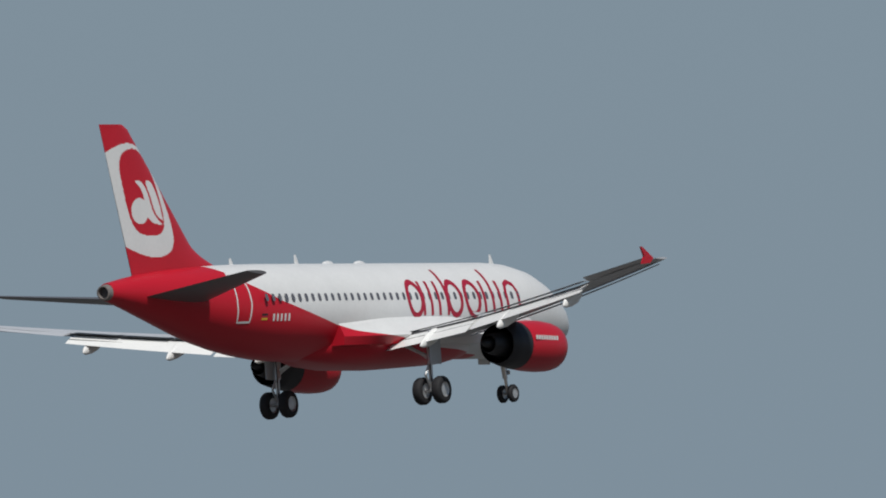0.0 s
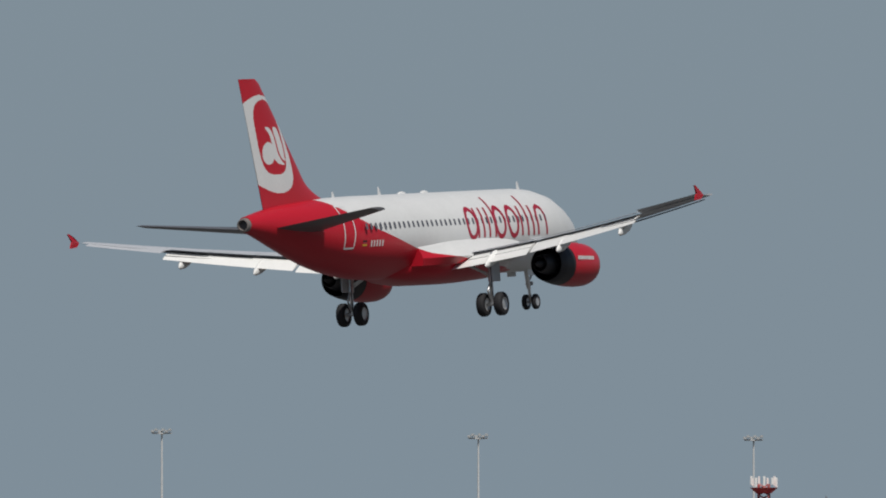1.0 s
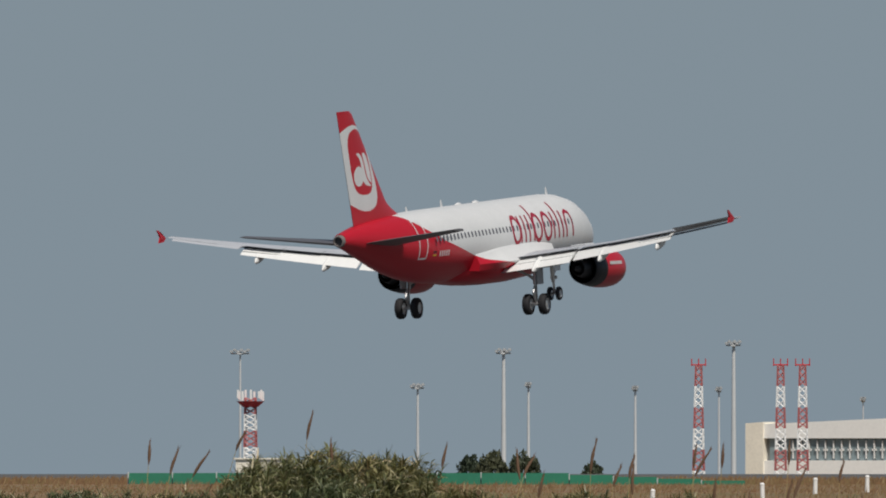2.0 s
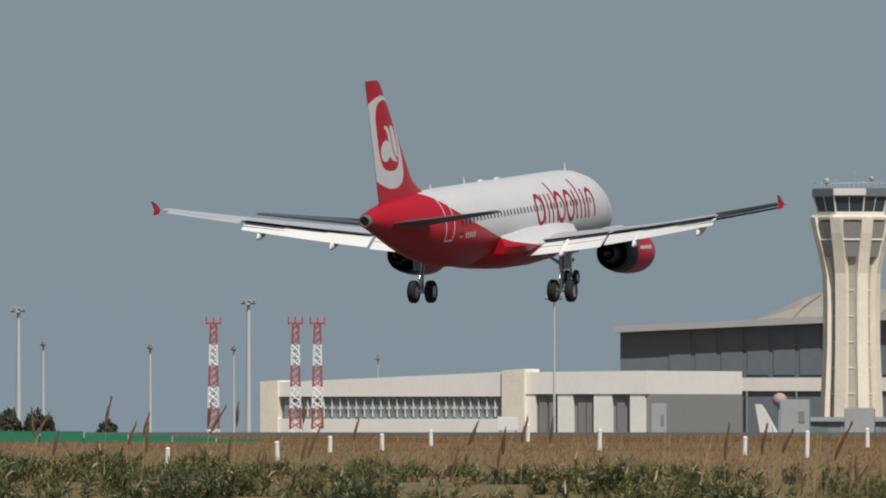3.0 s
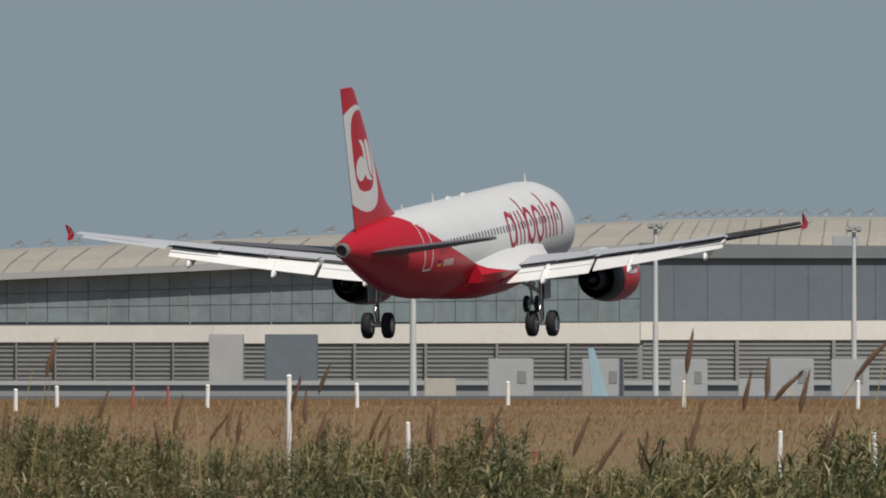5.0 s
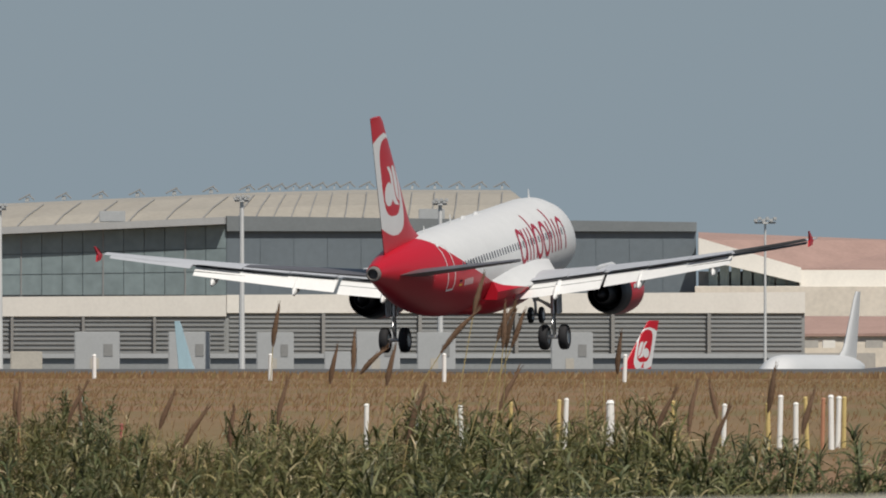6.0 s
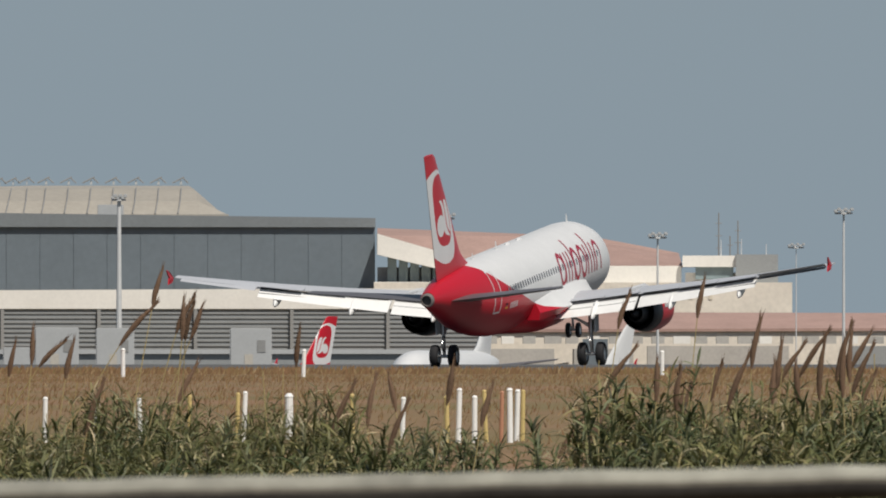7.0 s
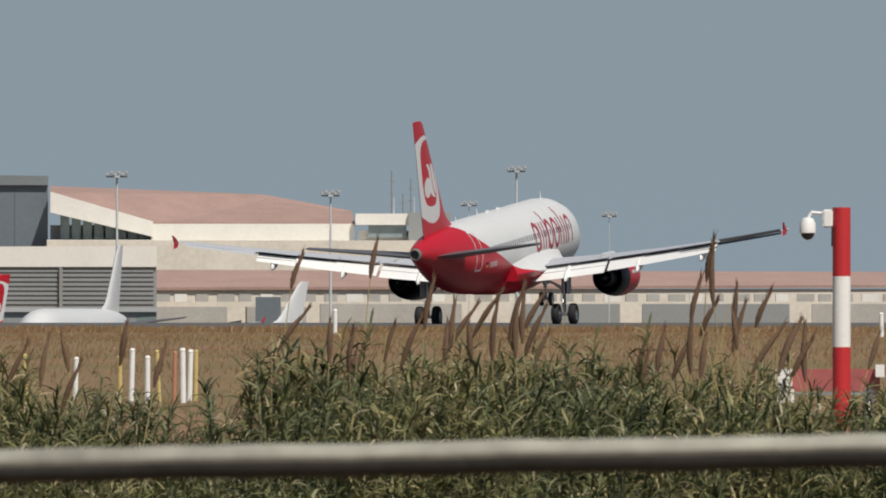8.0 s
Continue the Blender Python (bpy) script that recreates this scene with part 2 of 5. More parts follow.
def build_fin(parent, emblem=True, base=M_RED, mark=M_WHITE):
    bm = bmesh.new()
    NZ, NX = (150, 90) if emblem else (10, 12)
    def edge(z):
        f = (z - 1.2) / (7.95 - 1.2)
        te = -17.28 - 1.83 * f
        le = -17.12 + 0.88 * (7.95 - max(z, 3.0))
        if z < 3.0:
            le += (3.0 - z) * 0.9 + 1.7 * ((3.0 - z) / 1.2) ** 2
        le = min(le, -8.2)
        if z > 7.75:
            le -= 1.2 * (z - 7.75)
        return le, te
    for side in (1, -1):
        grid = []
        for i in range(NZ + 1):
            z = 1.2 + (7.95 - 1.2) * i / NZ
            le, te = edge(z)
            row = []
            for j in range(NX + 1):
                f = j / NX
                t = 0.30 * (1 - 0.55 * i / NZ) * (math.sqrt(f) * 1.48 - 0.63 * f - 1.758 * f * f + 1.421 * f ** 3 - 0.481 * f ** 4) / 0.5
                row.append(bm.verts.new((le + (te - le) * f, side * t * 0.9, z)))
            grid.append(row)
        for i in range(NZ):
            for j in range(NX):
                fc = bm.faces.new((grid[i][j], grid[i][j + 1], grid[i + 1][j + 1], grid[i + 1][j]))
                c = fc.calc_center_median()
                fc.material_index = fin_paint(c.x, c.z) if emblem else 0
        if side == 1:
            top = grid[-1]
        else:
            for j in range(NX):
                bm.faces.new((top[j], top[j + 1], grid[-1][j + 1], grid[-1][j]))
    fin = part("fin", bm, [base, mark], parent, "swept vertical fin with an oval emblem" if emblem else "", True)
    return fin


def build_wing(parent, side, flaps=True, detail=True):
    S = side
    cut = 0.82 if flaps else 1.0
    bm = bmesh.new()
    rings = []
    for y in (1.2, 1.9, 4, 6.4, 9, 12, 14.5, 16.6, 16.85):
        le, te, z = leading(y), trailing(y), wing_z(y)
        c = (le - te) * (cut if y < 13 else 1.0)
        rings.append([(le - x, S * y, z + h) for x, h in foil(c, 0.125 if y < 8 else 0.11)])
    wing = part("wing", loft(bm, rings), M_WING, parent, "", True)
    # wingtip fence
    bm = bmesh.new()
    y, z = 16.87, wing_z(16.87)
    rings = []
    for off in (0.045, -0.045):
        rings.append([(-3.4, S * (y + off), z), (-3.95, S * (y + off), z + 0.3), (-4.33, S * (y + off * 0.5 + 0.05), z + 0.48), (-4.5, S * (y + off * 0.5 + 0.05), z + 0.48), (-4.15, S * (y + off), z + 0.08),
                      (-4.4, S * (y + off * 0.5), z - 0.24), (-4.2, S * (y + off * 0.5), z - 0.24), (-3.7, S * (y + off), z - 0.2)])
    part("wingtip_fence", loft(bm, rings), M_RED, wing, "red wingtip fence")
    if not flaps:
        return wing
    def panel(name, y0, y1, f0, len0, len1, droop, material, gap=0.0, n=6, thick=0.1, start=0.0):
        bm = bmesh.new()
        rings = []
        for k in range(n + 1):
            y = y0 + (y1 - y0) * k / n
            le, te = leading(y), trailing(y)
            x0 = le - (le - te) * f0 - start * math.cos(radians(droop))
            L = len0 + (len1 - len0) * k / n
            z = wing_z(y) - gap - start * math.sin(radians(droop))
            d = radians(droop)
            rings.append([(x0 - x * math.cos(d) + h * math.sin(d) * -1, S * y, z - x * math.sin(d) + h * math.cos(d)) for x, h in foil(L, thick)])
        return part(name, loft(bm, rings), material, wing, "", True)
    panel("flap", 2.05, 6.25, 0.85, 1.35, 1.35, 24, M_FLAP, 0.1)
    panel("flap", 6.42, 12.75, 0.85, 1.25, 0.85, 24, M_FLAP, 0.08)
    for y0, y1, k in ((2.05, 6.25, 1.0), (6.42, 12.75, 0.8)):
        # Dark strips added on the flap stand in for its open, shaded slots.
        panel("slot_gap_strip", y0, y1, 0.85, 0.17 * k, 0.15 * k, 24, M_DARKPANEL, 0.02, 6, 0.2, 0.0)
        panel("slot_gap_strip", y0, y1, 0.85, 0.11 * k, 0.10 * k, 24, M_DARKPANEL, 0.045, 6, 0.3, 0.58 * k)
    panel("aileron", 12.9, 16.5, 0.80, 0.8, 0.6, 9 if S > 0 else -13, M_WING, 0.0)
    for y0, y1 in ((2.6, 4.4), (4.45, 6.25), (6.5, 8.5), (8.55, 10.6), (10.65, 12.7)):
        panel("spoiler", y0, y1, 0.70, 0.85, 0.75, 4, M_WING, -0.13, 2, 0.05)
    panel("slat", 3.0, 16.3, -0.045, 0.62, 0.42, 12, M_WING, 0.1, 8, 0.14)
    for y, L in ((4.1, 1.7), (8.2, 1.8), (11.9, 1.5)):
        bm = bmesh.new()
        x = trailing(y)
        prof = [(-L * 0.62, 0.02), (-L * 0.5, 0.13), (-L * 0.2, 0.22), (L * 0.15, 0.24), (L * 0.45, 0.15), (L * 0.6, 0.02)]
        turned(bm, prof, pose(x + 0.2, S * y, wing_z(y) - 0.45, 0, -20, 0) @ Matrix.Diagonal((1, 0.75, 1.25, 1)), 14, True)
        part("flap_fairing", bm, M_FLAP, wing, "", True)
    return wing


def build_tailplane(parent, side):
    bm = bmesh.new()
    rings = []
    for k in range(6):
        f = k / 5
        y = 0.7 + 5.55 * f
        le, te = -13.2 - 3.75 * f, -17.5 - 1.05 * f
        rings.append([(le - x, side * y, 0.62 + 0.68 * f + h + 0.06 * (x - 0.6 * (le - te))) for x, h in foil(le - te, 0.1)])
    return part("tailplane", loft(bm, rings), M_HTAIL, parent, "horizontal tailplane, its grey darkened for the shade beneath", True)


def build_engine(parent, side, cowl=M_RED):
    S = side
    at = pose(-0.15, S * 5.75, -1.73, 0, 2, -S * 1.0) @ Matrix.Diagonal((0.98, 0.9, 0.9, 1))
    bm = bmesh.new()
    turned(bm, [(7.0, 0.98), (7.08, 1.03), (7.0, 1.09), (6.6, 1.17), (5.8, 1.22), (4.9, 1.21), (4.0, 1.15), (3.9, 1.14)], at, 36)
    nac = part("engine", bm, cowl, parent, "engine with a red cowling", True)
    bm = bmesh.new()
    turned(bm, [(3.9, 1.135), (3.2, 1.05), (2.55, 0.93), (2.53, 0.90), (3.3, 0.95), (4.4, 0.95)], at, 36)
    part("fan_nozzle", bm, M_NOZZLE, nac, "dark fan nozzle", True)
    bm = bmesh.new()
    turned(bm, [(4.4, 0.96), (4.4, 0.6), (3.2, 0.66), (2.3, 0.55), (1.75, 0.43), (1.74, 0.4), (2.4, 0.42)], at, 30)
    part("core_cowl", bm, M_NOZZLE, nac, "", True)
    bm = bmesh.new()
    turned(bm, [(2.4, 0.42), (2.3, 0.3), (1.6, 0.2), (1.15, 0.03)], at, 20, True)
    part("exhaust_plug", bm, M_NOZZLE, nac, "", True)
    bm = bmesh.new()
    turned(bm, [(7.0, 0.98), (6.6, 0.9), (6.0, 0.88), (5.9, 0.02)], at, 30)
    part("intake", bm, M_DARKPANEL, nac, "", True)
    bm = bmesh.new()
    rings = []
    for z, x0, x1, w in ((-0.95, 5.6, 1.9, 0.16), (-0.75, 5.2, 1.2, 0.2), (-0.45, 3.9, 0.4, 0.2)):
        rings.append([(x0, S * 5.75, z), ((x0 + x1) / 2, S * 5.75 + w, z), (x1, S * 5.75, z), ((x0 + x1) / 2, S * 5.75 - w, z)])
    part("pylon", loft(bm, rings), M_WHITE, nac, "white engine pylon")
    if cowl == M_RED:
        for k in range(9):
            bm = bmesh.new()
            a0 = radians(14)
            p = at @ Vector((4.15 + 0.22 * k, S * 1.235 * math.cos(a0), 1.235 * math.sin(a0)))
            box(bm, p.x - 0.07, p.x + 0.07, p.y - 0.012, p.y + 0.012, p.z - 0.09, p.z + 0.09)
            part("cowl_mark", bm, M_WHITE, nac)
    return nac


def build_wheel(parent, x, y, z, r, w):
    bm = bmesh.new()
    turn = pose(x, y, z, 0, 0, 90)
    turned(bm, [(-w / 2, r * 0.55), (-w / 2, r * 0.8), (-w * 0.42, r * 0.93), (-w * 0.25, r), (w * 0.25, r), (w * 0.42, r * 0.93), (w / 2, r * 0.8), (w / 2, r * 0.55)], turn, 30, False)
    wh = part("wheel", bm, M_TYRE, parent, "", True)
    bm = bmesh.new()
    turned(bm, [(-w * 0.42, 0.05), (-w * 0.4, r * 0.3), (-w * 0.36, r * 0.42), (-w * 0.47, r * 0.55), (w * 0.47, r * 0.55), (w * 0.36, r * 0.42), (w * 0.4, r * 0.3), (w * 0.42, 0.05)], turn, 24, True)
    part("rim", bm, M_RIM, wh, "", True)
    return wh


def build_main_gear(parent, side):
    S, y = side, side * 3.8
    bm = bmesh.new()
    rod(bm, (0.25, y, -1.2), (0.1, y, -2.5), 0.15, 0.15, 14)
    rod(bm, (0.1, y, -2.4), (0.07, y, -3.6), 0.09, 0.09, 12)
    rod(bm, (0.07, y - 0.42, -3.6), (0.07, y + 0.42, -3.6), 0.085, 0.085, 10)
    gear = part("main_gear", bm, M_STEEL, parent, "extended main landing gear leg", True)
    bm = bmesh.new()
    rod(bm, (0.15, y, -2.2), (0.25, y - S * 1.9, -1.3), 0.07)
    rod(bm, (0.16, y, -2.35), (0.35, y - S * 1.2, -1.55), 0.045)
    part("side_brace", bm, M_STEEL, gear, "", True)
    bm = bmesh.new()
    rod(bm, (-0.06, y, -2.55), (-0.36, y, -2.95), 0.05)
    rod(bm, (-0.36, y, -2.95), (-0.06, y, -3.4), 0.05)
    part("torque_link", bm, M_STEEL, gear, "", True)
    bm = bmesh.new()
    rod(bm, (0.25, y + 0.1, -1.4), (0.2, y + 0.1, -3.3), 0.025)
    rod(bm, (-0.08, y - 0.09, -1.4), (-0.05, y - 0.09, -3.4), 0.022)
    part("brake_hose", bm, M_TYRE, gear)
    bm = bmesh.new()
    box(bm, -0.35, 0.55, y + S * 0.28 - 0.03, y + S * 0.28 + 0.03, -2.5, -1.05, 0.02)
    part("gear_door", bm, M_WING, gear, "grey gear door")
    for o in (-0.47, 0.47):
        build_wheel(gear, 0.07, y + o, -3.6, 0.585, 0.42)
    gear.matrix_basis = pose(-0.22, 0, 0)
    return gear


def build_nose_gear(parent):
    bm = bmesh.new()
    rod(bm, (12.3, 0, -1.7), (12.55, 0, -2.9), 0.11, 0.11, 12)
    rod(bm, (12.55, 0, -2.8), (12.66, 0, -3.55), 0.07, 0.07, 12)
    rod(bm, (12.66, -0.28, -3.55), (12.66, 0.28, -3.55), 0.06)
    rod(bm, (12.5, 0, -2.6), (13.6, 0, -1.75), 0.06)
    gear = part("nose_gear", bm, M_STEEL, parent, "extended nose landing gear leg", True)
    for s in (-1, 1):
        bm = bmesh.new()
        box(bm, 11.3, 12.3, s * 0.55 - 0.02, s * 0.55 + 0.02, -2.25, -1.75, 0.015)
        part("gear_door", bm, M_WHITE, gear)
        build_wheel(gear, 12.68, s * 0.26, -3.56, 0.385, 0.22)
    bm = bmesh.new()
    box(bm, 12.6, 12.7, -0.2, 0.2, -2.75, -2.55, 0.03)
    part("landing_light", bm, M_RIM, gear)
    return gear


def build_body(parent, material):
    bm = bmesh.new()
    loft(bm, [ring(*s) for s in STATIONS])
    return part("fuselage", bm, material, parent, "", True)


def build_fairing(parent, material):
    bm = bmesh.new()
    rings = []
    for x, w, d in ((8.2, 0.9, -1.9), (7.2, 1.6, -2.08), (5.5, 2.05, -2.3), (2, 2.25, -2.42), (-1.2, 2.2, -2.4), (-3.2, 1.9, -2.25), (-5.0, 1.2, -2.02), (-5.8, 0.7, -1.9)):
        pts = []
        for k in range(17):
            a = math.pi * k / 16
            c, s = math.cos(a), math.sin(a)
            pts.append((x, w * math.copysign(abs(c) ** 0.6, c), -0.85 + (d + 0.85) * abs(s) ** 0.6))
        rings.append(pts)
    part("belly_fairing", loft(bm, rings), material, parent, "", True)


def build_root_fillet(parent, side, material):
    """The swelling that leads the wing's upper side into the body."""
    bm, rings = bmesh.new(), []
    for x, k in ((7.6, 0.25), (6.6, 0.62), (5.2, 0.92), (3.4, 1.0), (1.4, 1.0), (-0.4, 0.9), (-1.8, 0.66), (-3.0, 0.4), (-4.2, 0.15)):
        sec = [(1.45, -1.5), (1.45, -0.2), (1.88, -0.62 + 0.42 * k), (1.94 + 0.12 * k, -0.78 + 0.26 * k), (1.98 + 0.34 * k, -0.92 + 0.16 * k), (2.0 + 0.62 * k, -1.04 + 0.08 * k), (2.0 + 0.9 * k, -1.14), (2.0 + 0.5 * k, -1.5)]
        rings.append([(x, side * y, z) for y, z in sec])
    return part("wing_root_fillet", loft(bm, rings), material, parent, "", True)


WORDMARK = [("ring", 1.55, 0.45), ("bar", 2.2, 1.2), ("bar", 2.85, 1.2), ("bar", 3.5, 1.2), ("tall", 4.2, 1.72), ("ring", 4.85, 0.45), ("ring", 6.35, 0.45),
            ("bar", 7.35, 1.2), ("tall", 8.05, 1.72), ("bar", 8.7, 1.2), ("arch", 9.75, 1.2)]


def build_airliner():
    a = thing("airliner", "red and white twin-engine airliner landing with its gear and flaps down", "airplane")
    body = build_body(a, M_FUSE)
    build_fairing(a, M_FUSE)
    build_fin(a)
    for s in (1, -1):
        build_root_fillet(a, s, M_FUSE)
        build_wing(a, s)
        build_tailplane(a, s)
        build_engine(a, s)
        build_main_gear(a, s)
    build_nose_gear(a)
    # tail exhaust
    bm = bmesh.new()
    turned(bm, [(-19.2, 0.40), (-19.75, 0.31), (-19.77, 0.25), (-19.3, 0.22), (-19.2, 0.05)], pose(0, 0, 0.96), 24)
    part("tail_exhaust", bm, M_APU, a, "bare metal exhaust at the tail", True)
    bm = bmesh.new()
    turned(bm, [(-19.58, 0.27), (-19.56, 0.01)], pose(0, 0, 0.96), 24, True)
    part("exhaust_opening", bm, M_DARKPANEL, a, "dark exhaust opening")
    # cabin windows
    bm = bmesh.new()
    pts = [(0.115 * math.copysign(abs(math.cos(t)) ** 0.6, math.cos(t)), 0.56 + 0.165 * math.copysign(abs(math.sin(t)) ** 0.6, math.sin(t))) for t in [2 * math.pi * i / 16 for i in range(16)]]
    bm.faces.new([bm.verts.new((x, math.sqrt(1.984 ** 2 - (z / 1.07) ** 2), z)) for x, z in pts])
    me = mesh_of("window", bm, M_WINDOW)
    for s in (1, -1):
        for k in range(40):
            x = 10.9 - 0.533 * k
            w = new("window", me)
            w.parent = body
            w.matrix_basis = pose(x, 0, 0, 0, 0, 0 if s == 1 else 180)
    for s in (1, -1):
        # plain red shapes along the side
        for kind, x, v in WORDMARK:
            x += 0.65
            bm = bmesh.new()
            if kind == "ring":
                skin_strip(bm, oval(x, v, 0.56, 0.72), 0.23, s, True)
            elif kind == "arch":
                skin_strip(bm, [(x - 0.5, -0.27), (x - 0.5, 0.7), (x - 0.34, 1.03), (x, 1.16), (x + 0.34, 1.03), (x + 0.5, 0.7), (x + 0.5, -0.27)], 0.2, s)
            else:
                skin_strip(bm, [(x, -0.27 + (v + 0.27) * k / 6) for k in range(7)], 0.2, s)
            part("side_mark", bm, M_MARK, body)
        # rear door outline and plain marks in place of the registration
        bm = bmesh.new()
        skin_strip(bm, [(-11.75, -0.45), (-11.82, 0.3), (-11.8, 1.1), (-11.75, 1.6), (-10.95, 1.6), (-10.87, 1.1), (-10.85, 0.3), (-10.95, -0.45)], 0.085, s, True)
        part("rear_door_outline", bm, M_WHITE, body, "white outline of the rear door")
        for k in range(5):
            bm = bmesh.new()
            skin_strip(bm, [(-9.3 + 0.28 * k, -0.42), (-9.3 + 0.28 * k, -0.12)], 0.13, s)
            part("registration_bar", bm, M_WHITE, body)
        for k, m in enumerate((M_TYRE, M_MARK, M_FLAG)):
            bm = bmesh.new()
            skin_strip(bm, [(-10.15, -0.15 - 0.09 * k), (-9.75, -0.15 - 0.09 * k)], 0.09, s)
            part("flag_stripe", bm, m, body)
    # aerials along the back
    for x, h in ((12.1, 0.38), (-4.13, 0.42), (-9.4, 0.34)):
        bm = bmesh.new()
        z = 2.08 if x > -8 else 2.02
        rings = [[(x + 0.22, 0, z - 0.05), (x, 0.03, z - 0.05), (x - 0.2, 0, z - 0.05), (x, -0.03, z - 0.05)], [(x - 0.02, 0, z + h), (x - 0.1, 0.012, z + h), (x - 0.18, 0, z + h), (x - 0.1, -0.012, z + h)]]
        part("aerial", loft(bm, rings), M_WHITE, body)
    for x in (-1.6, 1.0):
        bm = bmesh.new()
        turned(bm, [(x - 0.45, 0.02), (x - 0.3, 0.1), (x, 0.14), (x + 0.3, 0.1), (x + 0.45, 0.02)], pose(0, 0, 2.10), 12, True)
        part("antenna_dome", bm, M_WHITE, body, "", True)
    return a


airliner = build_airliner()


# ---- setting ----
def spot(az, r, z=0.0):
    a = az / F
    return Vector((r * math.sin(a), r * math.cos(a), z))


def level(el, r):
    return EYE + el * r / F


def lerp(table, x):
    for (a, u), (b, v) in zip(table, table[1:]):
        if x <= b:
            return u + (v - u) * max(0, min(1, (x - a) / (b - a)))
    return table[-1][1]


GROUND = [(3, -1.7), (20, -1.8), (60, -2.0), (125, -1.9), (150, -1.1), (172, -0.35), (200, -0.05), (260, 0), (400, 0), (600, 0), (760, 0), (960, -0.05), (1200, -5.4), (1560, -5.4), (1650, -7.4), (2600, -7.4), (4900, -7.4)]


def ground_z(r):
    return lerp(GROUND, r)


def ground_material():
    m = mat("dry_grass", (0.222, 0.142, 0.087), 0.95, 0, 0.3, 0.9, 0.6, 9, spec=0.1)
    n, l = m.node_tree.nodes, m.node_tree.links
    b = n["Principled BSDF"]
    old = b.inputs["Base Color"].links[0].from_socket
    tc, nz, rmp, mix = n.new("ShaderNodeTexCoord"), n.new("ShaderNodeTexNoise"), n.new("ShaderNodeMapRange"), n.new("ShaderNodeMix")
    nz.inputs["Scale"].default_value, nz.inputs["Detail"].default_value = 0.035, 6
    rmp.inputs[1].default_value, rmp.inputs[2].default_value = 0.42, 0.62
    mix.data_type = 'RGBA'
    mix.inputs[7].default_value = (0.172, 0.137, 0.072, 1)
    l.new(tc.outputs["Object"], nz.inputs[0]), l.new(nz.outputs[0], rmp.inputs[0]), l.new(rmp.outputs[0], mix.inputs[0])
    l.new(old, mix.inputs[6]), l.new(mix.outputs[2], b.inputs["Base Color"])
    return m


M_GRASS = ground_material()
M_ASPHALT = mat("asphalt", (0.085, 0.085, 0.083), 0.9, 0, 0.2, 0.3)
M_CREAM = mat("cream_concrete", (0.82, 0.76, 0.635), 0.8, 0, 0.1, 0.25, 0.2, 3)
M_CREAM_DIM = mat("grey_concrete", (0.44, 0.41, 0.355), 0.85, 0, 0.12, 0.3)
M_PLASTER = mat("white_plaster", (0.70, 0.68, 0.63), 0.8, 0, 0.07, 0.2)
M_BEIGE_ROOF = mat("beige_roof_sheet", (0.33, 0.305, 0.26), 0.6, 0, 0.12, 0.12)
M_BRIGHT = mat("fresh_white_render", (0.84, 0.825, 0.78), 0.8, 0, 0.06, 0.2)
M_SIGNBAR = mat("faded_sign", (0.62, 0.555, 0.45), 0.8, 0, 0.1, 0.4)
# Far glass, cladding, slats, openings and tiles: colours drawn together to imitate haze.
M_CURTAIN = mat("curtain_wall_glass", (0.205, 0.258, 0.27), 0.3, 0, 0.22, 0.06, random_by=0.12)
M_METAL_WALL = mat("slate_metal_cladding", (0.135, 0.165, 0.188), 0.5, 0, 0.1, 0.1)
M_LOUVRE = mat("louvre_grey", (0.24, 0.24, 0.232), 0.6, 0, 0.1, 0.3)
M_DARK = mat("hazed_shaded_opening", (0.25, 0.262, 0.262), 0.6)
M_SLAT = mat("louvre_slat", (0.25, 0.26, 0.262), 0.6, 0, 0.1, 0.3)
# Grey of the low bays carries the haze of the distance.
M_LOW_BAY = mat("haze_grey_bay", (0.38, 0.365, 0.335), 0.7, 0, 0.15, 0.2)
M_TILE = mat("terracotta_roof", (0.34, 0.225, 0.19), 0.85, 0, 0.15, 0.15)
M_GALV = mat("galvanised_steel", (0.56, 0.565, 0.555), 0.5, 0.0, 0.1, 0.5)
M_LAMP = mat("floodlight_housing", (0.40, 0.41, 0.41), 0.4, 0.0, 0.1, 1)
M_GREEN = mat("green_mesh_fence", (0.02, 0.17, 0.10), 0.8, 0, 0.12, 0.5)
M_HALL = mat("weathered_cream_render", (0.66, 0.605, 0.52), 0.85, 0, 0.12, 0.15)
M_PARAPET = mat("parapet_sheet", (0.165, 0.185, 0.195), 0.6, 0, 0.1, 0.2)
M_TOWER_PANEL = mat("grey_tower_panel", (0.30, 0.295, 0.275), 0.6, 0, 0.1, 0.3)
M_CAB_GLASS = mat("tinted_cab_glass", (0.045, 0.065, 0.085), 0.15, 0, 0.1, 0.4)
M_PASSAGE = mat("greenish_passage_glass", (0.17, 0.21, 0.20), 0.3, 0, 0.2, 0.1, random_by=0.25)
M_PANEL = mat("light_grey_panel", (0.38, 0.39, 0.39), 0.6, 0, 0.08, 0.3)
M_POST = mat("post_white", (0.78, 0.77, 0.74), 0.6, 0, 0.08, 4)
M_POST_Y = mat("post_straw", (0.55, 0.42, 0.17), 0.7, 0, 0.12, 4)
M_POST_R = mat("post_orange", (0.42, 0.20, 0.12), 0.7, 0, 0.12, 4)
M_SIGNRED = mat("signal_red", (0.50, 0.025, 0.03), 0.5, 0, 0.08, 3)
M_RAIL = mat("weathered_rail", (0.28, 0.275, 0.228), 0.8, 0, 0.4, 1.5)
M_MAST_RED = mat("faded_red_steel", (0.36, 0.10, 0.095), 0.6, 0, 0.1, 1)
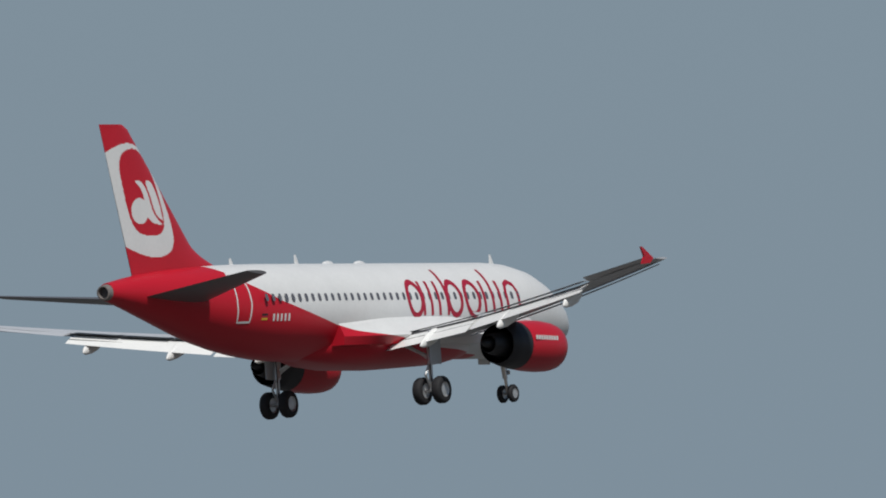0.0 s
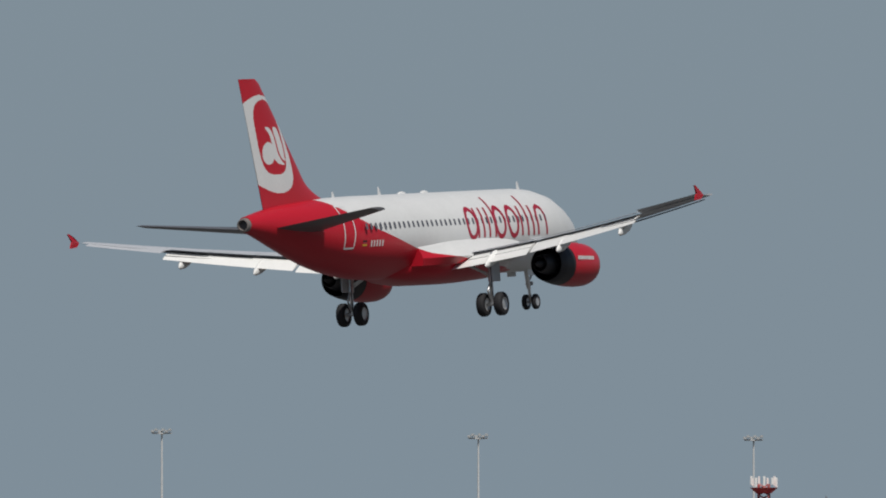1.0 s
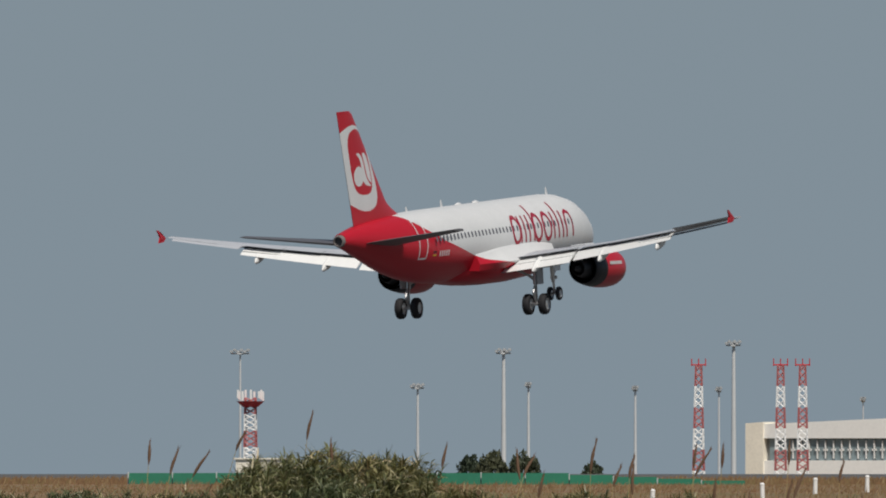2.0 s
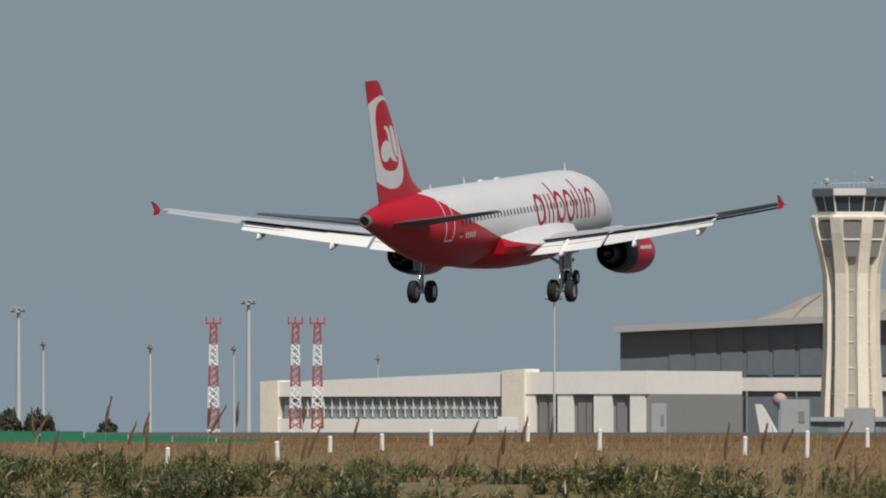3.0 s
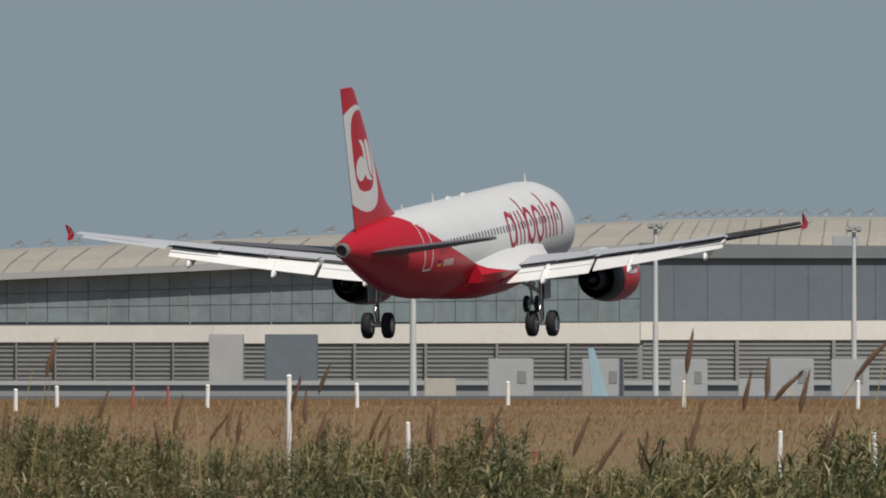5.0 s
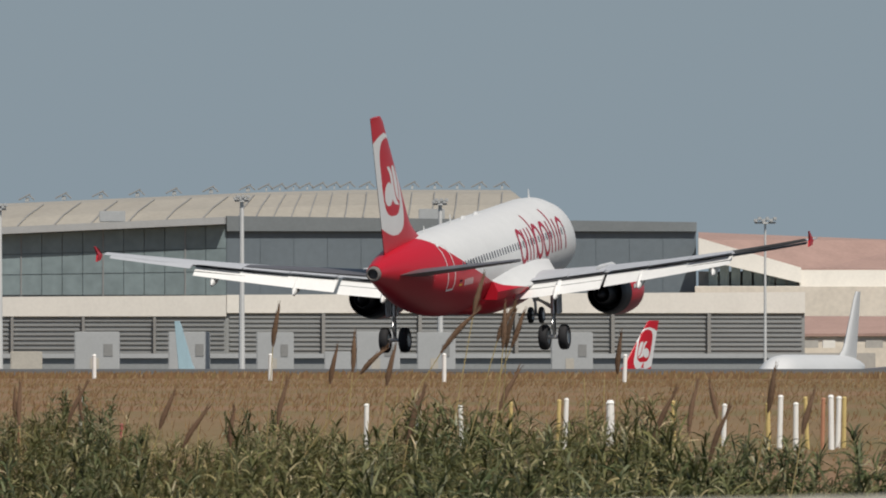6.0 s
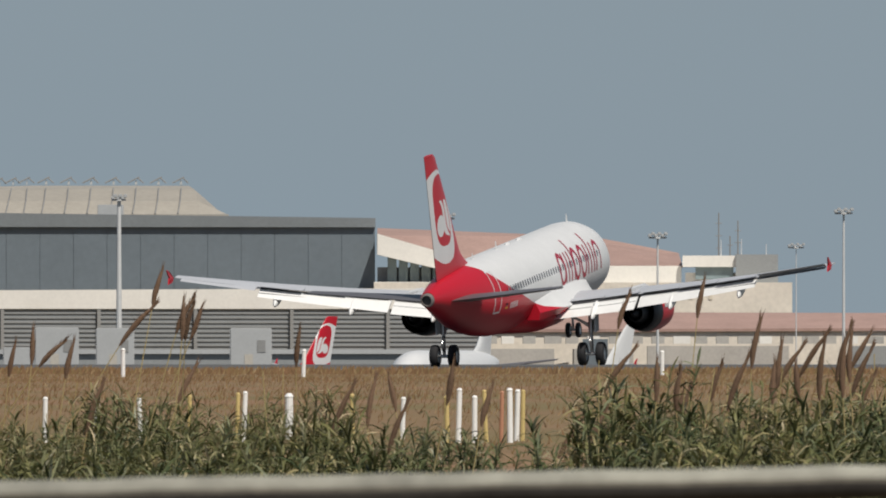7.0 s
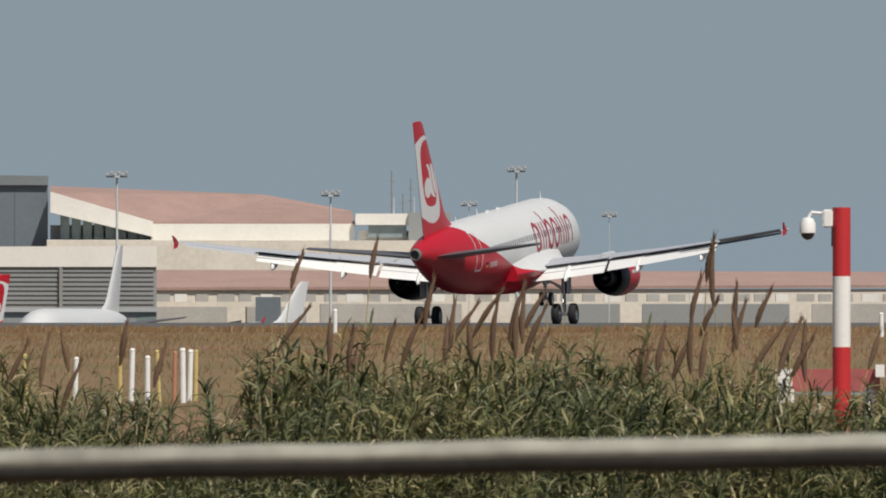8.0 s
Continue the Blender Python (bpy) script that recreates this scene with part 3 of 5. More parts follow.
M_BLUE = mat("pale_blue_paint", (0.40, 0.56, 0.62), 0.4, 0, 0.08, 1)

bm = bmesh.new()
rings = []
N = 360
prof = []
for (r0, z0), (r1, z1) in zip(GROUND, GROUND[1:]):
    for k in range(3):
        prof.append((r0 + (r1 - r0) * k / 3, z0 + (z1 - z0) * k / 3))
prof.append(GROUND[-1])
for r, z in prof:
    ring_pts = []
    for i in range(N):
        a = 2 * math.pi * i / N
        p = Vector((r * math.sin(a), r * math.cos(a), z))
        if 130 < r < 700:
            p.z += 0.06 * noise.noise(p * 0.05) - (0.05 if r > 250 else 0)
        ring_pts.append(p)
    rings.append(ring_pts)
loft(bm, rings, True, False)
bm.verts.ensure_lookup_table()
bm.faces.new([bm.verts[i] for i in range(N)])
tagged(new("ground", mesh_of("ground", bm, M_GRASS, True)), "dry brown grass field beside a runway", "ground", kind="structure")

# runway and apron: sheets just over the ground
def sheet(name, r0, r1, material, label, lift=0.03, a0=-9000, a1=5200):
    bm = bmesh.new()
    rs = sorted({r0, r1, *[r for r, z in GROUND if r0 < r < r1]})
    rows = [[spot(a0 + (a1 - a0) * i / 60, r, ground_z(r) + lift) for i in range(61)] for r in rs]
    loft(bm, rows, False, False)
    tagged(new(name, mesh_of(name, bm, material)), label, name, kind="structure")


# Runway made wider and darker than needed, so less light bounces onto the airliner.
sheet("runway", 600, 960, M_ASPHALT, "dark asphalt runway strip behind the grass, widened to cut bounced light")
sheet("apron", 1250, 2500, M_ASPHALT, "grey apron in front of the terminal")


# ---- terminal and halls ----
def wall_run(bm, a, b, z0, z1, depth, za=None, zb=None, zlo=None):
    """An upright slab from plan point a to b, with thickness away from the eye; its top may slope."""
    a, b = Vector((a.x, a.y, 0)), Vector((b.x, b.y, 0))
    n = (b - a).normalized()
    back = Vector((-n.y, n.x, 0)) * depth
    ta, tb = (z1 if za is None else za), (z1 if zb is None else zb)
    y0 = z0 if zlo is None else zlo
    lo = [a + Vector((0, 0, z0)), b + Vector((0, 0, y0)), b + back + Vector((0, 0, y0)), a + back + Vector((0, 0, z0))]
    hi = [a + Vector((0, 0, ta)), b + Vector((0, 0, tb)), b + back + Vector((0, 0, tb)), a + back + Vector((0, 0, ta))]
    return loft(bm, [lo, hi])


def along(a, b, f, out=0.0):
    p = a + (b - a) * f
    n = (b - a).normalized()
    return p - Vector((-n.y, n.x, 0)) * out


BASE = -7.4


def build_terminal():
    t = thing("terminal_building", "long glazed airport terminal with a beige vaulted roof", "building")
    A, B, C = spot(-2131, 2830), spot(-383, 2800), spot(448, 2806)
    zA, zB, zC = level(158, 2830), level(236, 2800), level(226, 2806)
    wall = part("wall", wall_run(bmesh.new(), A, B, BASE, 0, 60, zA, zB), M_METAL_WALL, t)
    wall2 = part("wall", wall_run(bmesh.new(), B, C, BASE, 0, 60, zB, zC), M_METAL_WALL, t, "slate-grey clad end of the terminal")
    part("fascia", wall_run(bmesh.new(), along(A, B, -0.004, 3), along(A, B, 1.0, 3), zA - 0.5, 0, 6, zA + 0.7, zB + 1.0, zB - 0.3), M_PANEL, t, "pale grey roof fascia")
    part("parapet", wall_run(bmesh.new(), along(B, C, 0.0, 1), along(B, C, 1.0, 1), zC - 0.6, 0, 4, zB + 1.2, zC + 1.1), M_PARAPET, t, "grey parapet strip")
    # glazing bays
    bays = 34
    for k in range(bays):
        f0, f1 = 0.30 + 0.70 * k / bays, 0.30 + 0.70 * (k + 1) / bays
        for row in range(3):
            z = lambda f: 12.0 + (zA + (zB - zA) * f - 12.3) * row / 3
            zt = lambda f: 12.0 + (zA + (zB - zA) * f - 12.3) * (row + 1) / 3 - 0.14
            p = along(A, B, f0 + 0.0003, 0.25)
            q = along(A, B, f1 - 0.0003, 0.25)
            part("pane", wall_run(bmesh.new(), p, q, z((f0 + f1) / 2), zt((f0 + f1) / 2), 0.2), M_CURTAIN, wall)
    for k in range(0, bays + 1, 4):
        f = 0.30 + 0.70 * k / bays
        part("mullion", wall_run(bmesh.new(), along(A, B, f - 0.0007, 0.4), along(A, B, f + 0.0007, 0.4), 11.5, zA + (zB - zA) * f - 0.3, 0.3), M_SLAT, wall)
    for k in range(9):
        f = 0.05 + 0.24 * k / 9
        part("cladding_panel", wall_run(bmesh.new(), along(A, B, f, 0.2), along(A, B, f + 0.022, 0.2), 9.0, zA + (zB - zA) * f - 0.4, 0.15), M_METAL_WALL, wall)
    for k in range(14):
        part("cladding_panel", wall_run(bmesh.new(), along(B, C, (k + 0.006) / 14, 0.12), along(B, C, (k + 0.994) / 14, 0.12), 11.5, zC - 0.7, 0.1), M_METAL_WALL, wall2)
    # vaulted roof set back from the fascia
    pts = [along(A, B, f, -14) for f in (0.11, 0.16, 0.4, 0.7, 1.0)] + [along(B, C, f, -14) for f in (0.3, 0.64, 0.70)]
    rows = []
    for i, p in enumerate(pts):
        n = (B - A).normalized() if i < 5 else (C - B).normalized()
        back = Vector((-n.y, n.x, 0))
        eave = (zA + (zB - zA) * (0.1, 0.16, 0.4, 0.7, 1.0)[i] + 0.4) if i < 5 else zB + 0.9
        ridge = eave + (0.3 if i in (0, 7) else 5.6)
        rows.append([p + Vector((0, 0, eave)), p + back * 6 + Vector((0, 0, eave + (ridge - eave) * 0.45)), p + back * 16 + Vector((0, 0, eave + (ridge - eave) * 0.85)),
                     p + back * 30 + Vector((0, 0, ridge)), p + back * 60 + Vector((0, 0, eave + 1)), p + back * 61 + Vector((0, 0, eave - 3)), p + Vector((0, 0, eave - 3))])
    roof = part("roof", loft(bmesh.new(), rows), M_BEIGE_ROOF, t, "beige vaulted roof")
    dense = []
    for i in range(1, 6):
        m = 8 if i < 4 else 7
        for k in range(m):
            dense.append((i, k / m))
    for i, f in dense:
        lo = rows[i][0].lerp(rows[i + 1][0], f)
        mid = rows[i][2].lerp(rows[i + 1][2], min(1, f + 0.06))
        hi = rows[i][3].lerp(rows[i + 1][3], min(1, f + 0.1))
        bm = bmesh.new()
        rod(bm, lo + Vector((0, -0.1, 0.15)), rows[i][1].lerp(rows[i + 1][1], min(1, f + 0.03)) + Vector((0, -0.1, 0.2)), 0.14, seg=6)
        rod(bm, rows[i][1].lerp(rows[i + 1][1], min(1, f + 0.03)) + Vector((0, -0.1, 0.2)), mid + Vector((0, 0, 0.2)), 0.14, seg=6)
        part("roof_rib", bm, M_LOUVRE, roof)
        top = hi + Vector((0, 0, 0.5))
        nxt = rows[i][3].lerp(rows[i + 1][3], min(1, f + 0.085)) + Vector((0, 0, 0.5))
        bm = bmesh.new()
        loft(bm, [[top + Vector((0, 0, -0.3)), nxt + Vector((0, 0, -0.3)), nxt + Vector((0, 3, -0.3)), top + Vector((0, 3, -0.3))],
                  [top.lerp(nxt, 0.12) + Vector((0, 0.3, 0.45)), top.lerp(nxt, 0.8) + Vector((0, 0.3, 0.45)), top.lerp(nxt, 0.8) + Vector((0, 2.7, 0.45)), top.lerp(nxt, 0.12) + Vector((0, 2.7, 0.45))]])
        part("skylight", bm, M_DARK, roof)
        bm = bmesh.new()
        c = (top + nxt) / 2
        rod(bm, c + Vector((-1.6, 0, 0)), c + Vector((0.6, 0, 1.1)), 0.13, seg=6)
        rod(bm, c + Vector((1.4, 0, 0)), c + Vector((0.4, 0, 0.9)), 0.12, seg=6)
        part("roof_strut", bm, M_LOUVRE, roof)
    for az_, el_, r_ in ((-1000, 250, 2830), (-585, 262, 2810), (-20, 266, 2810)):
        p = spot(az_, r_)
        bm = bmesh.new()
        box(bm, p.x - 2.4, p.x + 2.4, p.y - 1, p.y + 1, level(el_, r_) - 2.6, level(el_, r_) - 0.6, 0.1)
        part("roof_plant", bm, M_PANEL, roof)
    return t


build_terminal()


def build_podium():
    t = thing("terminal_podium", "low white-banded podium with dark louvred walls before the terminal", "building")
    segs = [(spot(-2081, 2700), spot(-1554, 2690), 73, 50, 0), (spot(-1554, 2670), spot(-1138, 2660), 101, 72, 1), (spot(-1138, 2660), spot(-383, 2650), 104, 70, 2), (spot(-383, 2650), spot(640, 2660), 110, 76, 2)]
    for a, b, e1, e0, kind in segs:
        ra, rb = a.length, b.length
        za, zb = level(e1 if kind != 2 else e1 - 2, ra), level(e1 + (3 if kind == 2 else 1), rb)
        z0 = min(level(e0, ra), level(e0, rb))
        part("band", wall_run(bmesh.new(), along(a, b, 0, 0.6), along(a, b, 1, 0.6), z0, 0, 12, za, zb), M_PLASTER, t, "white band along the podium")
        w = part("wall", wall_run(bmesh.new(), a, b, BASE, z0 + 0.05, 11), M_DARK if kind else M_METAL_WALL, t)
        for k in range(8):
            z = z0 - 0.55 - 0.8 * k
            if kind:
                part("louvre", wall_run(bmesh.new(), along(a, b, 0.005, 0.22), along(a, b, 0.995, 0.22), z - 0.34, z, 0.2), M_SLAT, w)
        for k in range(1, 6):
            f = k / 6
            part("pillar", wall_run(bmesh.new(), along(a, b, f - 0.003, 0.9), along(a, b, f + 0.003, 0.9), BASE, z0 - 0.1, 0.4), M_LOUVRE, w)
    for az_, w_, r_ in ((-1000, 92, 2630), (-1115, 60, 2640)):
        p = spot(az_, r_)
        bm = bmesh.new()
        h = w_ * r_ / F / 2
        box(bm, p.x - h, p.x + h, p.y - 3, p.y + 3, BASE, level(86, r_), 0.1)
        part("service_block", bm, M_METAL_WALL if w_ > 70 else M_PANEL, t)
    return t


build_podium()


def build_white_building():
    t = thing("office_building", "low white airport building with a long band of windows", "building")
    a, m, b = spot(-2759, 2560), spot(-2327, 2540), spot(-2081, 2530)
    za, zm = level(64, 2560), level(84, 2540)
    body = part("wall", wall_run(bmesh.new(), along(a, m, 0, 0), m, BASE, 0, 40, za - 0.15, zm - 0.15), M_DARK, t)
    part("parapet_band", wall_run(bmesh.new(), along(a, m, 0.0, 1.2), along(a, m, 1, 1.2), 4.6, 0, 4, za, zm), M_BRIGHT, t, "white upper band")
    part("base_band", wall_run(bmesh.new(), along(a, m, 0.0, 1.2), along(a, m, 1, 1.2), BASE, 0.9, 4), M_BRIGHT, t, "white lower band")
    for f0, f1 in ((-0.004, 0.068), (0.985, 1.075)):
        part("pier", wall_run(bmesh.new(), along(a, m, f0, 1.6), along(a, m, f1, 1.6), BASE, 0, 6, za + (zm - za) * f0 + 0.25, za + (zm - za) * f1 + 0.35), M_CREAM, t, "cream end pier")
    for k in range(27):
        f = 0.085 + 0.9 * k / 27
        w = part("window", wall_run(bmesh.new(), along(a, m, f, 0.5), along(a, m, f + 0.028, 0.5), 0.9, 4.6, 0.3), M_CURTAIN, body)
        part("window_frame", wall_run(bmesh.new(), along(a, m, f + 0.0285, 0.8), along(a, m, f + 0.0325, 0.8), 1.2, 4.2, 0.25), M_POST, w)
        part("transom", wall_run(bmesh.new(), along(a, m, f + 0.022, 0.8), along(a, m, f + 0.039, 0.8), 2.5, 2.85, 0.25), M_POST, w)
    # right wing
    a2, b2 = along(m, b, 0.10, 0), b
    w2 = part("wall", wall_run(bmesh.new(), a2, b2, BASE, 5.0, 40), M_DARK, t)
    part("parapet_band", wall_run(bmesh.new(), along(m, b, 0.08, 1.0), along(m, b, 1.0, 1.0), 5.0, 0, 41, zm - 0.1, zm + 0.15), M_BRIGHT, t, "white upper band")
    for f0, f1 in ((0.12, 0.2), (0.36, 0.47), (0.62, 0.75), (0.88, 0.985)):
        part("pillar", wall_run(bmesh.new(), along(m, b, f0, 0.8), along(m, b, f1, 0.8), BASE, 4.98, 0.7), M_BRIGHT, w2)
    for f0 in (0.22, 0.29, 0.5, 0.56, 0.78):
        part("window", wall_run(bmesh.new(), along(m, b, f0, 0.3), along(m, b, f0 + 0.055, 0.3), BASE, 4.4, 0.2), M_LOUVRE, w2)
    # sign hut in front
    p = spot(-2330, 2400)
    bm = bmesh.new()
    box(bm, p.x - 1.6, p.x + 1.6, p.y - 0.3, p.y + 0.3, -1.0, 1.2, 0.05)
    for s in (-1.2, 1.2):
        rod(bm, (p.x + s, p.y, BASE), (p.x + s, p.y, -1.0), 0.15)
    tagged(new("apron_sign", mesh_of("apron_sign", bm, M_POST)), "small white sign board on two legs", "sign")


build_white_building()


def build_passage():
    """A low glazed passage along the apron, in bays."""
    t = thing("glazed_passage", "low glazed apron passage with a pale roof edge", "building")
    R0, n = 2040, 40
    z1 = level(4, R0)
    core = part("wall", wall_run(bmesh.new(), spot(-1800, R0), spot(640, R0), BASE, z1 - 0.6, 4), M_DARK, t)
    part("roof_edge", wall_run(bmesh.new(), spot(-1803, R0 - 0.5), spot(643, R0 - 0.5), z1 - 0.6, z1, 5), M_PANEL, t, "pale roof edge")
    for k in range(n):
        a0, a1 = -1800 + 2440 * k / n, -1800 + 2440 * (k + 1) / n
        part("pane", wall_run(bmesh.new(), spot(a0 + 1.5, R0 - 0.12), spot(a1 - 1.5, R0 - 0.12), z1 - 2.6, z1 - 0.75, 0.1), M_PASSAGE, core)
        part("post", wall_run(bmesh.new(), spot(a0 - 1, R0 - 0.3), spot(a0 + 1, R0 - 0.3), BASE, z1 - 0.6, 0.25), M_PANEL, core)
    return t


build_passage()


def build_old_hall():
    t = thing("old_terminal_hall", "older terminal hall with terracotta roofs and cream walls", "building")
    R0 = 2800
    P = lambda az_, r=R0: spot(az_, r)
    k = lambda el_, r=R0: level(el_, r)
    # upper hall
    hall = part("wall", wall_run(bmesh.new(), P(452, R0 + 6), P(990, R0 + 6), BASE, k(150), 50), M_DARK, t)
    part("fascia", wall_run(bmesh.new(), P(630, R0), P(990, R0), k(122), k(152), 4), M_PLASTER, t, "white wall band under the roof")
    # sloping white beam of the gable
    bm = bmesh.new()
    lo = [P(452, R0 - 1) + Vector((0, 0, k(172))), P(634, R0 - 1) + Vector((0, 0, k(129)))]
    hi = [P(452, R0 - 1) + Vector((0, 0, k(209))), P(634, R0 - 1) + Vector((0, 0, k(156)))]
    d = Vector((0, 5, 0))
    loft(bm, [[lo[0], lo[0] + d, hi[0] + d, hi[0]], [lo[1], lo[1] + d, hi[1] + d, hi[1]]])
    part("gable_beam", bm, M_PLASTER, t, "sloping white gable beam")
    bm = bmesh.new()
    front = [P(452, R0 + 3) + Vector((0, 0, k(206))), P(634, R0 + 1) + Vector((0, 0, k(155))), P(992, R0 + 1) + Vector((0, 0, k(152)))]
    back = [P(452, R0 + 40) + Vector((0, 0, k(219, R0 + 40))), P(830, R0 + 40) + Vector((0, 0, k(204, R0 + 40))), P(985, R0 + 40) + Vector((0, 0, k(175, R0 + 40)))]
    th = Vector((0, 0, -0.4))
    loft(bm, [[front[0], front[1], front[2], front[2] + th, front[1] + th, front[0] + th], [back[0], back[1], back[2], back[2] + th, back[1] + th, back[0] + th]])
    part("roof", bm, M_TILE, t, "terracotta pitched roof")
    for j in range(9):
        a = 470 + 20 * j
        part("gable_window", wall_run(bmesh.new(), P(a, R0 + 4), P(a + 16, R0 + 4), k(124), k(172 - (a - 452) * 0.235), 0.5), M_CURTAIN, hall)
    # cream middle block
    mid = part("wall", wall_run(bmesh.new(), P(446, R0 - 14), P(1186, R0 - 14), BASE, k(122), 40), M_HALL, t, "cream rendered wall")
    part("coping", wall_run(bmesh.new(), P(446, R0 - 13), P(720, R0 - 13), k(88), k(123), 2), M_PLASTER, mid)
    for j, w in enumerate((8, 7, 10, 7, 9, 8, 7, 12, 8, 9, 7)):
        part("sign_bar", wall_run(bmesh.new(), P(858 + 18 * j, R0 - 14.3), P(858 + 18 * j + w, R0 - 14.3), k(92), k(107), 0.15), M_SIGNBAR, mid)
    part("downpipe", wall_run(bmesh.new(), P(870, R0 - 13), P(877, R0 - 13), k(70), k(104), 0.6), M_CREAM_DIM, mid)
    # low front building
    low = part("wall", wall_run(bmesh.new(), P(480, R0 - 60), P(2150, R0 - 40), BASE, k(36), 30), M_HALL, t, "cream low front building")
    bm = bmesh.new()
    f_ = [P(500, R0 - 60.5) + Vector((0, 0, k(38))), P(2150, R0 - 40.5) + Vector((0, 0, k(44)))]
    b_ = [P(545, R0 - 35) + Vector((0, 0, k(70))), P(2150, R0 - 15) + Vector((0, 0, k(66)))]
    th = Vector((0, 0, -0.5))
    loft(bm, [[f_[0], f_[0] + th, b_[0] + th, b_[0]], [f_[1], f_[1] + th, b_[1] + th, b_[1]]])
    part("roof", bm, M_TILE, t, "low terracotta roof")
    for j in range(42):
        a = 520 + 38 * j
        part("window", wall_run(bmesh.new(), P(a, R0 - 61), P(a + (22 if j % 3 else 30), R0 - 60.5), k(14), k(27), 0.5), M_LOW_BAY if j % 4 else M_PLASTER, low)
    for a0, a1 in ((640, 765), (800, 905), (930, 1180), (1290, 1460), (1500, 1760), (1800, 2100)):
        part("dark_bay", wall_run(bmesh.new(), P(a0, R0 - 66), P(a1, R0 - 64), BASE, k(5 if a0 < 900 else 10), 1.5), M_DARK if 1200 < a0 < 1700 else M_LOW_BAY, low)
    part("kiosk", wall_run(bmesh.new(), P(815, R0 - 75), P(860, R0 - 75), BASE, k(22), 5), M_METAL_WALL, low)
    return t


build_old_hall()

# small rooftop tower of the old hall
t = thing("ramp_tower", "small white apron control cab beside a grey block", "tower")
R0 = 2800
DECK = level(122, R0)   # it stands on the flat roof of the middle block
p, q = spot(997, R0), spot(1086, R0)
part("cab_wall", wall_run(bmesh.new(), p, q, DECK, level(140, R0), 8), M_PLASTER, t)
part("cab_window", wall_run(bmesh.new(), spot(1015, R0 - 1), spot(1082, R0 - 1), level(128, R0), level(150, R0), 9.5), M_CURTAIN, t)
part("cab_roof", wall_run(bmesh.new(), spot(992, R0 - 2), spot(1090, R0 - 2), level(150, R0), level(170, R0), 12), M_PLASTER, t, "white flat roof")
part("grey_block", wall_run(bmesh.new(), spot(1086, R0 - 3), spot(1161, R0 - 3), DECK, level(172, R0), 10), M_DARK, t)
for a, e in ((1060, 198), (1096, 200), (1140, 190)):
    bm = bmesh.new()
    rod(bm, spot(a, R0, level(170, R0)), spot(a, R0, level(e, R0)), 0.12, 0.06, 6)
    part("aerial", bm, M_GALV, t)


# ---- control tower ----
def build_tower():
    R0 = 2590
    c = spot(-1722, R0)
    t = thing("control_tower", "tall cream concrete control tower with a glazed cab", "tower", Matrix.Translation((c.x, c.y, BASE)) @ Matrix.Scale(1.045, 4))
    prof = [(0, 5.35), (6, 5.25), (12, 5.0), (20, 4.65), (27, 4.6), (31.5, 4.75), (35, 5.5), (38, 6.35), (40.2, 6.8), (40.6, 6.85)]
    def octa(r, z, seg=8, off=0.5):
        return [(r * math.cos(2 * math.pi * (i + off) / seg), r * math.sin(2 * math.pi * (i + off) / seg), z) for i in range(seg)]
    part("shaft", loft(bmesh.new(), [octa(r * 0.88, z) for z, r in prof]), M_CREAM_DIM, t, "recessed darker shaft panels")
    for k in range(8):
        a = 2 * math.pi * (k + 0.5) / 8 + radians(4)
        u, v = Vector((math.cos(a), math.sin(a), 0)), Vector((-math.sin(a), math.cos(a), 0))
        rings = []
        for z, r in prof:
            w = 1.05 + 0.02 * (r - 4.6)
            rings.append([u * (r * 0.8) - v * w + Vector((0, 0, z)), u * r * 1.0 - v * w * 0.9 + Vector((0, 0, z)), u * r * 1.0 + v * w * 0.9 + Vector((0, 0, z)), u * (r * 0.8) + v * w + Vector((0, 0, z))])
        part("pier", loft(bmesh.new(), rings), M_CREAM, t)
        a2 = 2 * math.pi * (k + 1) / 8 + radians(4)
        u, v = Vector((math.cos(a2), math.sin(a2), 0)), Vector((-math.sin(a2), math.cos(a2), 0))
        for z0, z1, r0, r1 in ((34.2, 36.9, 5.1, 5.8), (37.1, 39.8, 5.85, 6.45)):
            part("panel", loft(bmesh.new(), [[u * r * 0.8 - v * 1.35 + Vector((0, 0, z)), u * r * 0.985 - v * 1.35 + Vector((0, 0, z)), u * r * 0.985 + v * 1.35 + Vector((0, 0, z)), u * r * 0.8 + v * 1.35 + Vector((0, 0, z))] for z, r in ((z0, r0), (z1, r1))]), M_TOWER_PANEL, t)
        part("panel_frame", loft(bmesh.new(), [[u * 4.6 - v * 1.45 + Vector((0, 0, z)), u * 5.84 - v * 1.45 + Vector((0, 0, z)), u * 5.84 + v * 1.45 + Vector((0, 0, z)), u * 4.6 + v * 1.45 + Vector((0, 0, z))] for z in (36.88, 37.12)]), M_BRIGHT, t)
        for j in range(7):
            z = 3.5 + 4.2 * j
            r = lerp(prof, z) * 0.88
            part("joint_strip", loft(bmesh.new(), [[u * r * 0.8 - v * 1.0 + Vector((0, 0, zz)), u * r * 0.955 - v * 1.0 + Vector((0, 0, zz)), u * r * 0.955 + v * 1.0 + Vector((0, 0, zz)), u * r * 0.8 + v * 1.0 + Vector((0, 0, zz))] for zz in (z, z + 0.16)]), M_CREAM, t)
    part("ledge", loft(bmesh.new(), [octa(6.85, 40.2), octa(6.95, 40.6), octa(6.8, 41.0)]), M_CREAM, t)
    cab = part("cab_glazing", loft(bmesh.new(), [octa(5.6, 41.0), octa(6.45, 44.0)]), M_CAB_GLASS, t, "tinted cab windows")
    part("cab_sill", loft(bmesh.new(), [octa(5.85, 40.9), octa(5.9, 41.5)]), M_PLASTER, t)
